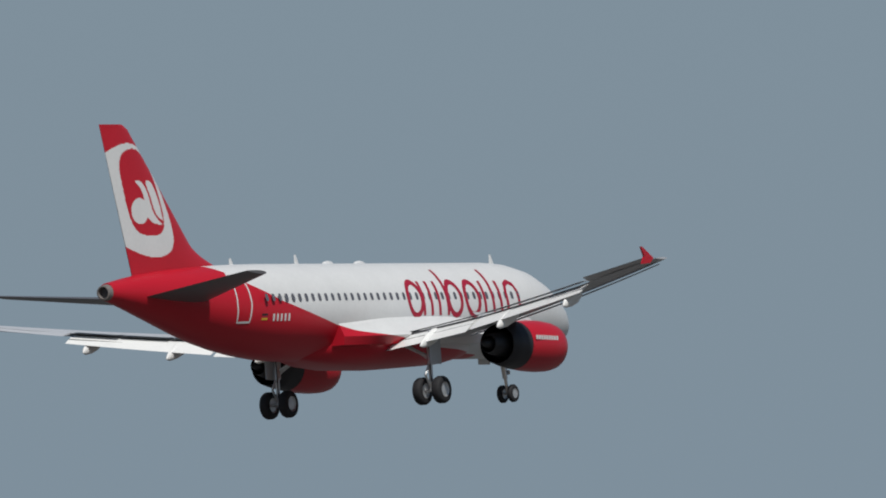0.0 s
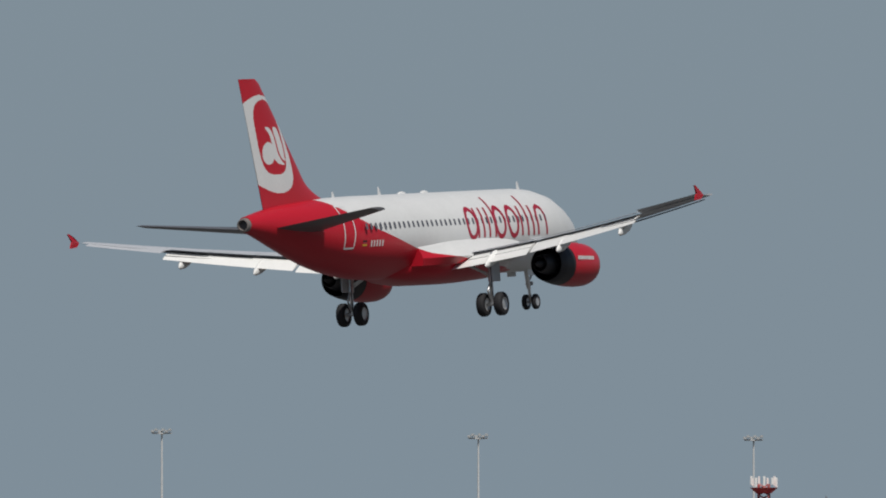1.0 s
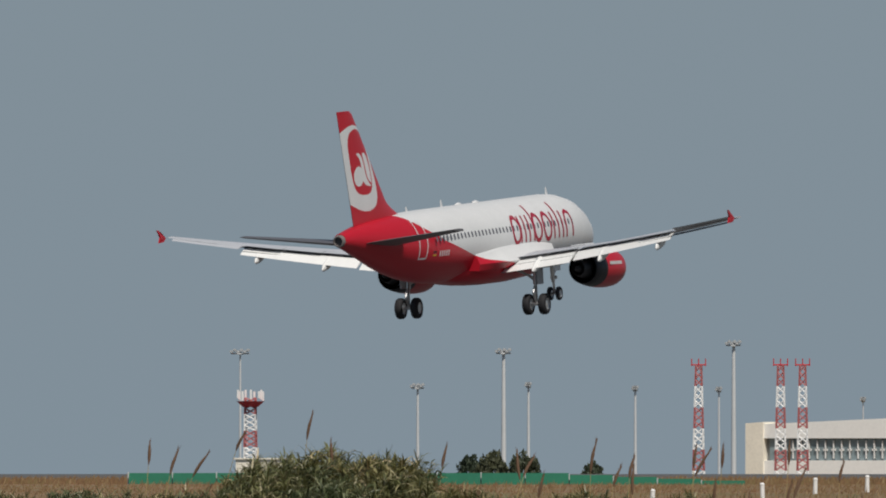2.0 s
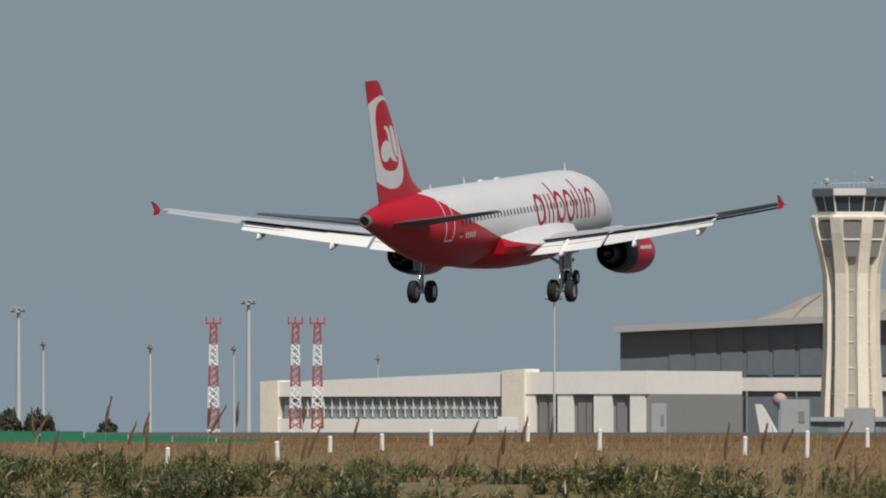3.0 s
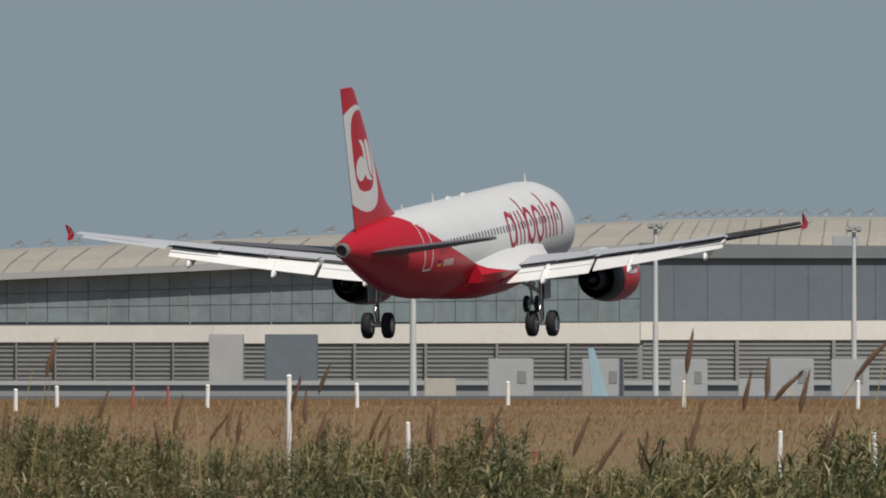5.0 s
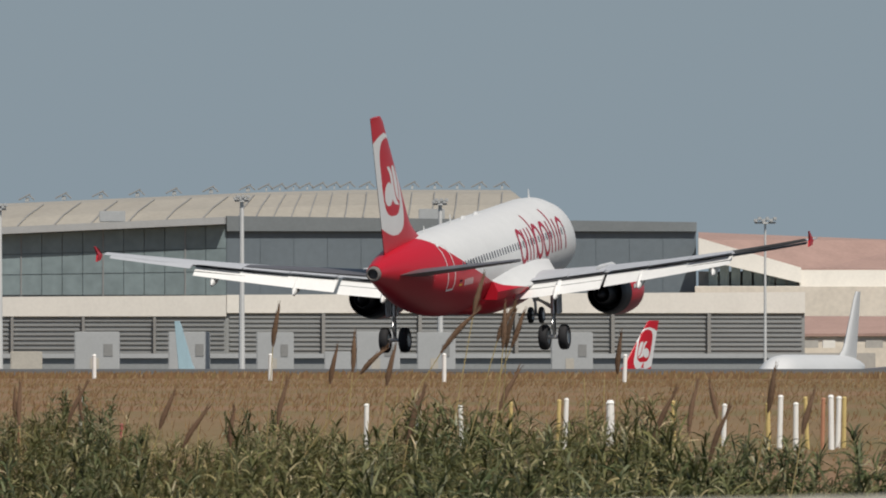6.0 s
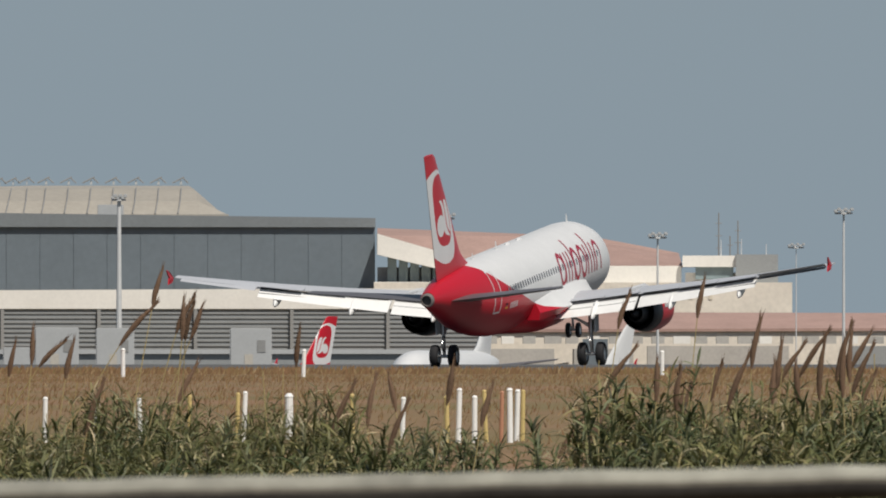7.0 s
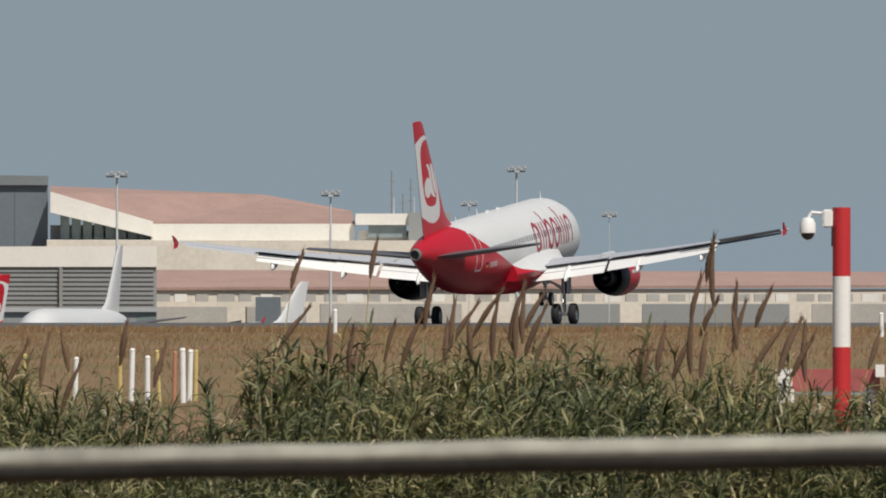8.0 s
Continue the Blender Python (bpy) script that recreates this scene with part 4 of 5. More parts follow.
    roof = part("cab_roof", loft(bmesh.new(), [octa(6.4, 43.9), octa(6.8, 44.0), octa(6.75, 45.2), octa(6.2, 45.4)]), M_METAL_WALL, t, "grey cab roof edge")
    for k in range(16):
        a = 2 * math.pi * (k / 16 + 1 / 16)
        bm = bmesh.new()
        f = 1.0 if k % 2 == 0 else 0.93
        rod(bm, (5.65 * f * math.cos(a), 5.65 * f * math.sin(a), 41), (6.5 * f * math.cos(a), 6.5 * f * math.sin(a), 44), 0.15 if k % 2 == 0 else 0.07, seg=6)
        part("cab_mullion", bm, M_PLASTER, cab)
    bm = bmesh.new()
    box(bm, -2.55, 2.75, -6.5, -5.9, 44.1, 45.25, 0.05)
    part("roof_fascia", bm, M_PLASTER, roof, "white front fascia")
    for x, y, h, r in ((-3.9, -2, 1.3, 0.55), (-1.2, -1, 1.0, 0.2), (3.4, -2, 1.7, 0.4), (0.4, 1, 3.2, 0.12), (4.6, 1, 1.6, 0.25), (-2.6, 2, 1.8, 0.15), (1.9, -1, 1.4, 0.15), (-4.6, 1, 1.5, 0.2)):
        bm = bmesh.new()
        rod(bm, (x, y, 45.2), (x, y, 45.2 + h), 0.07, seg=6)
        if r > 0.3:
            bmesh.ops.create_uvsphere(bm, u_segments=10, v_segments=8, radius=r, matrix=Matrix.Translation((x, y, 45.2 + h)))
        else:
            rod(bm, (x - r * 3, y, 45.2 + h * 0.8), (x + r * 3, y, 45.2 + h * 0.8), 0.05, seg=6)
        part("roof_aerial", bm, M_PANEL, roof)
    bm = bmesh.new()
    for k in range(24):
        a0, a1 = 2 * math.pi * k / 24, 2 * math.pi * (k + 1) / 24
        rod(bm, (5.9 * math.cos(a0), 5.9 * math.sin(a0), 46.2), (5.9 * math.cos(a1), 5.9 * math.sin(a1), 46.2), 0.04, seg=5)
        rod(bm, (5.9 * math.cos(a0), 5.9 * math.sin(a0), 45.2), (5.9 * math.cos(a0), 5.9 * math.sin(a0), 46.2), 0.03, seg=5)
    part("roof_rail", bm, M_GALV, roof)
    return t


build_tower()


# ---- masts ----
def build_lamp(az_, el_, r, thick=0.22, wide=1.6, label="tall galvanised apron floodlight mast"):
    p = spot(az_, r)
    z0 = ground_z(r)
    h = level(el_, r) - z0
    t = thing("floodlight_mast", label, "lamp", Matrix.Translation((p.x, p.y, z0)), group="apron floodlights")
    bm = bmesh.new()
    rod(bm, (0, 0, 0), (0, 0, h - 0.3), thick * 1.5, thick * 0.8, 8)
    part("pole", bm, M_GALV, t)
    bm = bmesh.new()
    box(bm, -wide, wide, -0.35, 0.35, h - 0.75, h - 0.5, 0.04)
    box(bm, -0.35, 0.35, -wide * 0.8, wide * 0.8, h - 0.8, h - 0.55, 0.04)
    head = part("head_frame", bm, M_GALV, t)
    for k in range(6):
        a = -1 + 2 * k / 5
        bm = bmesh.new()
        box(bm, a * wide * 0.9 - 0.25, a * wide * 0.9 + 0.25, -0.8, -0.3, h - 0.58 + 0.25 * (k % 2), h - 0.12 + 0.25 * (k % 2), 0.08)
        part("floodlight", bm, M_LAMP, head)
    return t


for a, e, r, th, w in ((-4709, 209, 2500, 0.16, 1.6), (-4149, 200, 2500, 0.16, 1.6), (-3662, 197, 2450, 0.16, 1.5), (-3196, 198, 2300, 0.3, 1.1), (-2789, 212, 2300, 0.3, 1.1), (-3348, 136, 2400, 0.2, 1.0), (-3152, 138, 2400, 0.2, 0.35),
                       (-2963, 132, 2400, 0.2, 0.35), (-2815, 130, 2400, 0.15, 0.35), (-2560, 112, 2750, 0.12, 0.35), (-2248, 220, 2250, 0.16, 1.25), (-785, 268, 1950, 0.36, 0.9), (-356, 283, 1950, 0.3, 0.9), (-5, 277, 1990, 0.3, 0.9), (570, 244, 2000, 0.16, 1.4),
                       (948, 210, 2050, 0.15, 1.2), (1277, 253, 2050, 0.17, 1.2), (1193, 191, 2500, 0.08, 1.3), (1441, 172, 2500, 0.06, 1.2)):
    build_lamp(a, e, r, th, w)


def build_lattice(az_, el_, r, w0, w1, crown=False):
    p = spot(az_, r)
    z0 = ground_z(r)
    h = level(el_, r) - z0
    t = thing("lattice_mast", "red and white banded lattice mast" + (" with a crown of white aerials" if crown else ""), "mast", Matrix.Translation((p.x, p.y, z0)), group="banded masts")
    bands = 7
    for k in range(bands):
        bm = bmesh.new()
        za, zb = h * k / bands, h * (k + 1) / bands
        wa, wb = w0 + (w1 - w0) * k / bands, w0 + (w1 - w0) * (k + 1) / bands
        lv = 3
        for j in range(lv):
            z2, z3 = za + (zb - za) * j / lv, za + (zb - za) * (j + 1) / lv
            u, v = (wa + (wb - wa) * j / lv) / 2, (wa + (wb - wa) * (j + 1) / lv) / 2
            cs = ((-1, -1), (1, -1), (1, 1), (-1, 1))
            for i in range(4):
                (x0, y0), (x1, y1) = cs[i], cs[(i + 1) % 4]
                rod(bm, (x0 * u, y0 * u, z2), (x0 * v, y0 * v, z3), 0.11, seg=5)
                rod(bm, (x0 * u, y0 * u, z2), (x1 * v, y1 * v, z3), 0.08, seg=3)
                rod(bm, (x1 * u, y1 * u, z2), (x0 * v, y0 * v, z3), 0.08, seg=3)
        part("mast_section", bm, M_MAST_RED if k % 2 == 0 else M_POST, t)
    bm = bmesh.new()
    if crown:
        for k in range(9):
            a = 2 * math.pi * k / 9
            box(bm, 2.0 * math.cos(a) - 0.16, 2.0 * math.cos(a) + 0.16, 2.0 * math.sin(a) - 0.16, 2.0 * math.sin(a) + 0.16, h - 0.5 + 0.2 * (k % 3), h + 1.0 + 0.25 * (k % 2), 0.04)
        part("aerial_crown", bm, M_POST, t, "ring of white panel aerials")
        bm = bmesh.new()
        bmesh.ops.create_cone(bm, cap_ends=True, segments=14, radius1=1.2, radius2=2.2, depth=0.9, matrix=Matrix.Translation((0, 0, h - 1.0)))
        part("platform", bm, M_SIGNRED, t)
    else:
        for x in (-1.1, 0, 1.1):
            rod(bm, (x, 0, h - 0.2), (x, 0, h + 1.0), 0.09, seg=5)
        rod(bm, (-1.2, 0, h), (1.2, 0, h), 0.12, seg=5)
        part("top_frame", bm, M_SIGNRED, t)


for a, e in ((-2851, 170), (-2706, 170), (-2667, 170)):
    build_lattice(a, e, 2400, 2.0, 0.9)
build_lattice(-3644, 112, 2400, 2.1, 1.6, True)

# small cream hut under the crowned mast and a green mesh fence before the grass
p = spot(-3620, 2350)
bm = bmesh.new()
box(bm, p.x - 4, p.x + 4, p.y - 3, p.y + 3, BASE, 1.0, 0.05)
box(bm, p.x - 4.3, p.x + 4.3, p.y - 3.3, p.y + 3.3, 1.0, 1.25, 0.05)
tagged(new("hut", mesh_of("hut", bm, M_CREAM)), "small cream flat-roofed hut below a mast", "hut")
fence = thing("mesh_fence", "low green mesh fence along the grass", "fence")
for k in range(14):
    a0, a1 = -3860 + 78 * k, -3860 + 78 * (k + 1)
    top = 0.36 if k < 10 else 0.36 - 0.07 * (k - 9)
    part("mesh_panel", wall_run(bmesh.new(), spot(a0 + 1, 560), spot(a1 - 1, 560), -0.1, top, 0.05), M_GREEN, fence)
    bm = bmesh.new()
    rod(bm, spot(a0, 560.2, -0.1), spot(a0, 560.2, top + 0.03), 0.03, seg=6)
    part("fence_post", bm, M_GALV, fence)


# ---- apron cabins and parked aircraft ----
for a, e, w in ((-612, 43, 80), (-449, 43, 74), (-297, 42, 66), (-115, 43, 78), (-12, 42, 68), (228, 42, 74), (-2062, 28, 28), (-1822, 35, 52)):
    r = 1960
    p = spot(a, r)
    h = w * r / F / 2
    c = thing("apron_cabin", "light grey panelled cabin standing on the apron", "cabin", Matrix.Translation((p.x, p.y, BASE)), group="apron cabins")
    z1 = level(e, r) - BASE
    part("body", box(bmesh.new(), -h, h, -1.5, 1.5, 0, z1, 0.12), M_PANEL, c)
    part("door", box(bmesh.new(), -h * 0.3, h * 0.1, -1.56, -1.5, z1 * 0.3, z1 * 0.7, 0.01), M_CREAM_DIM, c)
    part("vent", box(bmesh.new(), h * 0.3, h * 0.7, -1.56, -1.5, z1 * 0.72, z1 * 0.86, 0.01), M_LOUVRE, c)
for a, e, w, material, lab in ((-1701, 20, 66, M_PANEL, "pale"), (-1574, 20, 46, M_PANEL, "pale"), (-730, 8, 70, M_CREAM_DIM, "pale"), (-180, 8, 60, M_PANEL, "pale")):
    r = 1940
    p = spot(a, r)
    h = w * r / F / 2
    c = thing("service_truck", lab + " service vehicle parked on the apron", "truck", Matrix.Translation((p.x, p.y, BASE)), group="service vehicles")
    z1 = level(e, r) - BASE
    part("box_body", box(bmesh.new(), -h, h * 0.6, -1.2, 1.2, 0.7, z1, 0.1), material, c)
    part("cab", box(bmesh.new(), h * 0.62, h, -1.2, 1.2, 0.7, z1 * 0.75, 0.15), M_DARK, c)
    for x in (-h * 0.7, h * 0.7):
        bm = bmesh.new()
        turned(bm, [(-0.2, 0.5), (0.2, 0.5)], pose(x, -1.1, 0.5, 0, 0, 90), 14, True)
        part("wheel", bm, M_TYRE, c)

# ball on a post
p = spot(-1849, 2000)
t = thing("radar_ball", "pinkish round radome on a short post", "radome", Matrix.Translation((p.x, p.y, BASE)))
bm = bmesh.new()
rod(bm, (0, 0, 0), (0, 0, level(24, 2000) - BASE), 0.35, 0.3, 10)
part("post", bm, M_PANEL, t)
bm = bmesh.new()
bmesh.ops.create_uvsphere(bm, u_segments=18, v_segments=12, radius=0.95, matrix=Matrix.Translation((0, 0, level(34, 2000) - BASE)))
part("ball", bm, mat("faded_pink", (0.45, 0.33, 0.28), 0.7, 0, 0.1, 2), t, "", True)


def build_parked(name, label, fuse, fin_base, emblem, m):
    a = thing(name, label, "airplane", m)
    build_body(a, fuse)
    build_fairing(a, fuse)
    build_fin(a, emblem, fin_base)
    for s in (1, -1):
        build_wing(a, s, False)
        build_tailplane(a, s)
        build_engine(a, s, fin_base)
        build_main_gear(a, s)
    build_nose_gear(a)
    return a


def by_fin(az_, r, z, heading, size=1.0):
    """A pose that puts the top of an airliner's fin on that bearing."""
    p = spot(az_, r) + Vector((math.cos(radians(heading)), math.sin(radians(heading)), 0)) * 18.1 * size
    return pose(p.x, p.y, z, 0, 0, heading) @ Matrix.Scale(size, 4)


build_parked("parked_airliner", "parked airliner with a red fin and a white oval emblem", M_FUSE, M_RED, True, by_fin(372, 1700, BASE + 4.19, 232))
build_parked("parked_airliner", "parked all-white airliner seen over the grass", M_WHITE, M_WHITE, False, by_fin(901, 2130, BASE + 4.19, 229))
build_parked("parked_airliner", "parked airliner with a pale blue fin among the cabins", M_WHITE, M_BLUE, False, by_fin(-470, 1720, BASE + 4.19, 72))
build_parked("parked_airliner", "small parked white airliner beside the control tower", M_WHITE, M_PLASTER, False, by_fin(-1886, 2150, BASE + 4.19 * 0.85, 55, 0.85))
taxiing = build_parked("taxiing_airliner", "all-white airliner taxiing along the apron", M_WHITE, M_WHITE, False, by_fin(734, 1406, -1.21, 255))

# thin radio masts far behind
for a, e in ((1056, 246), (1090, 232), (1076, 205)):
    p = spot(a, 3300)
    t = thing("radio_mast", "thin grey radio mast far behind the halls", "mast", Matrix.Translation((p.x, p.y, BASE)), group="radio masts")
    h = level(e, 3300) - BASE
    bm = bmesh.new()
    rod(bm, (0, 0, 0), (0, 0, h), 0.26, 0.14, 6)
    part("pole", bm, M_LOUVRE, t)
    for k in range(3):
        bm = bmesh.new()
        rod(bm, (-0.7, 0, h * (0.94 - 0.07 * k)), (0.7, 0, h * (0.94 - 0.07 * k)), 0.08, seg=5)
        part("crossbar", bm, M_LOUVRE, t)

# ---- trees far off ----
def leaf_material(name, stops):
    m = bpy.data.materials.new(name)
    m.use_nodes = True
    n, l = m.node_tree.nodes, m.node_tree.links
    b = n["Principled BSDF"]
    b.inputs["Roughness"].default_value, b.inputs["Specular IOR Level"].default_value = 0.55, 0.35
    g, rmp = n.new("ShaderNodeNewGeometry"), n.new("ShaderNodeValToRGB")
    els = rmp.color_ramp.elements
    while len(els) < len(stops):
        els.new(0.5)
    for e, (p_, c) in zip(els, stops):
        e.position, e.color = p_, (*c, 1)
    l.new(g.outputs["Random Per Island"], rmp.inputs[0])
    tc, nz, mul = n.new("ShaderNodeTexCoord"), n.new("ShaderNodeTexNoise"), n.new("ShaderNodeMix")
    nz.inputs["Scale"].default_value = 9
    mul.data_type, mul.blend_type = 'RGBA', 'MULTIPLY'
    mul.inputs[0].default_value = 0.5
    l.new(tc.outputs["Object"], nz.inputs[0]), l.new(rmp.outputs[0], mul.inputs[6]), l.new(nz.outputs[0], mul.inputs[7])
    info, hue, tone = n.new("ShaderNodeObjectInfo"), n.new("ShaderNodeValToRGB"), n.new("ShaderNodeMix")
    hue.color_ramp.elements[0].color, hue.color_ramp.elements[1].color = (0.72, 0.84, 0.78, 1), (1.35, 1.2, 0.98, 1)
    tone.data_type, tone.blend_type = 'RGBA', 'MULTIPLY'
    tone.inputs[0].default_value = 1.0
    l.new(info.outputs["Random"], hue.inputs[0]), l.new(mul.outputs[2], tone.inputs[6]), l.new(hue.outputs[0], tone.inputs[7])
    mul = tone
    l.new(mul.outputs[2], b.inputs["Base Color"])
    tr, mx = n.new("ShaderNodeBsdfTranslucent"), n.new("ShaderNodeMixShader")
    mx.inputs[0].default_value = 0.3
    l.new(mul.outputs[2], tr.inputs[0]), l.new(b.outputs[0], mx.inputs[1]), l.new(tr.outputs[0], mx.inputs[2])
    l.new(mx.outputs[0], n["Material Output"].inputs[0])
    return m


M_REED = leaf_material("reed_leaf", [(0.0, (0.038, 0.045, 0.02)), (0.4, (0.125, 0.143, 0.06)), (0.75, (0.255, 0.262, 0.125)), (0.93, (0.38, 0.35, 0.215)), (1.0, (0.66, 0.59, 0.45))])
M_TREE = leaf_material("tree_leaf", [(0.0, (0.07, 0.085, 0.055)), (1.0, (0.12, 0.135, 0.085))])
M_STALK = mat("reed_stalk", (0.34, 0.27, 0.12), 0.8, 0, 0.2, 5)
M_STEM = mat("reed_stem_green", (0.14, 0.14, 0.06), 0.8, 0, 0.2, 5)
# Near-black brown that stands for shade deep among the reeds.
M_REED_GAPS = mat("reed_gap_shade", (0.045, 0.035, 0.022), 0.95, 0, 0.4, 2.0, 0.6, 12)
M_PLUME = mat("reed_plume", (0.15, 0.095, 0.062), 0.95, 0, 0.2, 8, 0.1, 40, spec=0.1)
M_BARK = mat("bark", (0.12, 0.08, 0.05), 0.9, 0, 0.2, 2)


def build_tree(az_, r, top, wide, seed):
    rnd = random.Random(seed)
    p = spot(az_, r)
    z0 = ground_z(r)
    t = thing("tree", "dark rounded broadleaf tree beyond the runway", "tree", Matrix.Translation((p.x, p.y, z0)), group="far trees")
    h = top - z0
    bm = bmesh.new()
    rod(bm, (0, 0, 0), (0, 0, h * 0.45), 0.25, 0.16, 8)
    for k in range(5):
        a = k * 1.3
        rod(bm, (0, 0, h * 0.35), (wide * 0.3 * math.cos(a), wide * 0.3 * math.sin(a), h * 0.7), 0.12, 0.04, 6)
    part("trunk", bm, M_BARK, t)
    bm = bmesh.new()
    for k in range(2600):
        u = Vector((rnd.gauss(0, 1), rnd.gauss(0, 1), rnd.gauss(0, 1))).normalized() * rnd.uniform(0.6, 1.0) ** 0.5
        u *= 1 + 0.25 * noise.noise(u * 2.2 + Vector((seed, 0, 0)))
        c = Vector((u.x * wide / 2, u.y * wide / 2, h * 0.58 + u.z * h * 0.42))
        s = rnd.uniform(0.14, 0.3)
        q = Euler((rnd.uniform(0, 6), rnd.uniform(0, 6), rnd.uniform(0, 6))).to_matrix()
        bm.faces.new([bm.verts.new(c + q @ Vector(v) * s) for v in ((-1, 0, 0), (0, -0.5, 0.1), (1, 0, 0), (0, 0.5, 0.1))])
    part("crown", bm, M_TREE, t)


build_tree(-3215, 1300, level(16, 1300), 3.0, 1)
build_tree(-3255, 1320, level(8, 1320), 2.6, 4)
build_tree(-3160, 1310, level(11, 1310), 3.2, 2)
build_tree(-3040, 1350, level(-4, 1350), 2.4, 3)

# ---- posts on the field ----
def build_post(az_, r, h, material=M_POST, w=0.045, label="slim white marker post standing in the grass", cap=None):
    p = spot(az_, r)
    z0 = ground_z(r) - 0.02
    t = thing("marker_post", label, "post", Matrix.Translation((p.x, p.y, z0)) @ pose(0, 0, 0, 0, random.uniform(-2.5, 2.5), 0), group="marker posts")
    bm = bmesh.new()
    rod(bm, (0, 0, 0), (0, 0, h), w, w * 0.95, 10)
    part("shaft", bm, material, t)
    bm = bmesh.new()
    rod(bm, (0, 0, h), (0, 0, h + w * 0.8), w * 1.12, w * 0.6, 10)
    part("cap", bm, cap or material, t)


for a, r, h in ((-1911, 348, 0.39), (-1801, 322, 0.54), (-1694, 441, 0.52), (-1585, 480, 0.59), (-1488, 441, 0.6), (-1415, 502, 0.67), (-1149, 502, 0.71), (-884, 502, 0.76), (-617, 554, 0.82), (2, 480, 0.85), (321, 480, 0.82),
                (956, 520, 0.78), (-2738, 304, 0.35), (-2645, 379, 0.36), (-2553, 400, 0.4), (-2466, 460, 0.46), (-2295, 560, 0.58), (-2933, 281, 0.27), (-2168, 400, 0.52), (1275, 560, 0.86), (1923, 450, 0.68), (-306, 500, 0.84)):
    build_post(a, r, h, w=0.06 * r / 480 + 0.01)
for a in (-1281, -1219):
    build_post(a, 480, 0.68, M_MAST_RED, 0.045, "slim faded red marker post standing in the grass")
build_post(-1004, 176, 1.2, M_POST, 0.032, "tall white post standing in the grass")
for a, r, top, m_, w in ((-791, 178, -72, M_POST, 0.028), (-639, 178, -78, M_POST, 0.028), (-136, 178, -88, M_POST, 0.03), (-46, 178, -92, M_POST, 0.03), (215, 178, -78, M_POST, 0.03), (296, 180, -84, M_POST, 0.05), (496, 180, -88, M_POST, 0.03),
                         (576, 178, -86, M_POST_Y, 0.03), (595, 178, -73, M_POST, 0.033), (624, 178, -86, M_POST, 0.033), (645, 178, -75, M_POST_Y, 0.026), (671, 178, -77, M_POST_R, 0.026), (687, 178, -73, M_POST, 0.036), (698, 179, -75, M_POST, 0.033), (709, 179, -75, M_POST_Y, 0.026),
                         (34, 178, -90, M_POST, 0.028), (120, 178, -84, M_POST_Y, 0.026), (203, 178, -80, M_POST_Y, 0.026), (409, 178, -82, M_POST_Y, 0.026),
                         (-750, 178, -120, M_MAST_RED, 0.02), (-570, 178, -122, M_MAST_RED, 0.02)):
    z = level(top, r)
    lab = {M_POST: "short white post in the rough grass", M_POST_Y: "straw-coloured stake in the rough grass", M_POST_R: "orange stake in the rough grass", M_MAST_RED: "short faded red stake in the rough grass"}[m_]
    build_post(a, r, z - ground_z(r) + 0.02, m_, w, lab)

# ---- striped camera post and barrier ----
R0 = 150
p = spot(1852, R0)
t = thing("camera_post", "red and white striped post with a white dome camera", "post", Matrix.Translation((p.x, p.y, ground_z(R0))))
z0 = ground_z(R0)
for e0, e1, m_ in ((None, -67, M_SIGNRED), (-67, 58, M_POST), (58, 180, M_SIGNRED)):
    bm = bmesh.new()
    rod(bm, (0, 0, 0 if e0 is None else level(e0, R0) - z0), (0, 0, level(e1, R0) - z0), 0.089, seg=24)
    part("band", bm, m_, t, "", True)
top = level(180, R0) - z0
bm = bmesh.new()
box(bm, -0.19, -0.09, -0.07, 0.03, top - 0.2, top - 0.02, 0.015)
br = part("bracket_box", bm, M_POST, t, "white bracket box")
bm = bmesh.new()
rod(bm, (-0.19, -0.02, top - 0.06), (-0.30, -0.02, top - 0.05), 0.016)
rod(bm, (-0.30, -0.02, top - 0.05), (-0.335, -0.02, top - 0.12), 0.016)
part("arm", bm, M_POST, br)
bm = bmesh.new()
turned(bm, [(0.0, 0.02), (0.01, 0.055), (0.06, 0.078), (0.15, 0.08), (0.155, 0.07)], pose(-0.335, -0.02, top - 0.1, 0, 90, 0), 22, True)
dome = part("camera_housing", bm, M_POST, t, "white dome camera housing", True)
bm = bmesh.new()
turned(bm, [(0.155, 0.066), (0.185, 0.06), (0.21, 0.038), (0.222, 0.005)], pose(-0.335, -0.02, top - 0.1, 0, 90, 0), 20, True)
part("dome", bm, M_GLASS, dome, "dark glass dome", True)
bm = bmesh.new()
rod(bm, (-0.095, -0.06, top - 0.18), (-0.098, -0.05, top - 0.38), 0.008)
part("cable", bm, M_TYRE, t)
t = thing("barrier", "red barrier beam with white end blocks in the reeds", "barrier")
R1 = 156
part("beam", wall_run(bmesh.new(), spot(1765, R1), spot(1920, R1), level(-145, R1), level(-106, R1), 0.12), M_MAST_RED, t)
part("stripe", wall_run(bmesh.new(), spot(1768, R1 - 0.03), spot(1915, R1 - 0.03), level(-152, R1), level(-147, R1), 0.1), M_DARK, t)
for a0, a1, e0, e1 in ((1735, 1765, -138, -106), (1738, 1768, -165, -141), (1912, 1928, -120, -98)):
    part("end_block", wall_run(bmesh.new(), spot(a0, R1 - 0.2), spot(a1, R1 - 0.2), level(e0, R1), level(e1, R1), 0.2), M_POST, t)
for a in (1755, 1900):
    bm = bmesh.new()
    rod(bm, spot(a, R1, ground_z(R1)), spot(a, R1, level(-140, R1)), 0.05, seg=8)
    part("leg", bm, M_GALV, t)

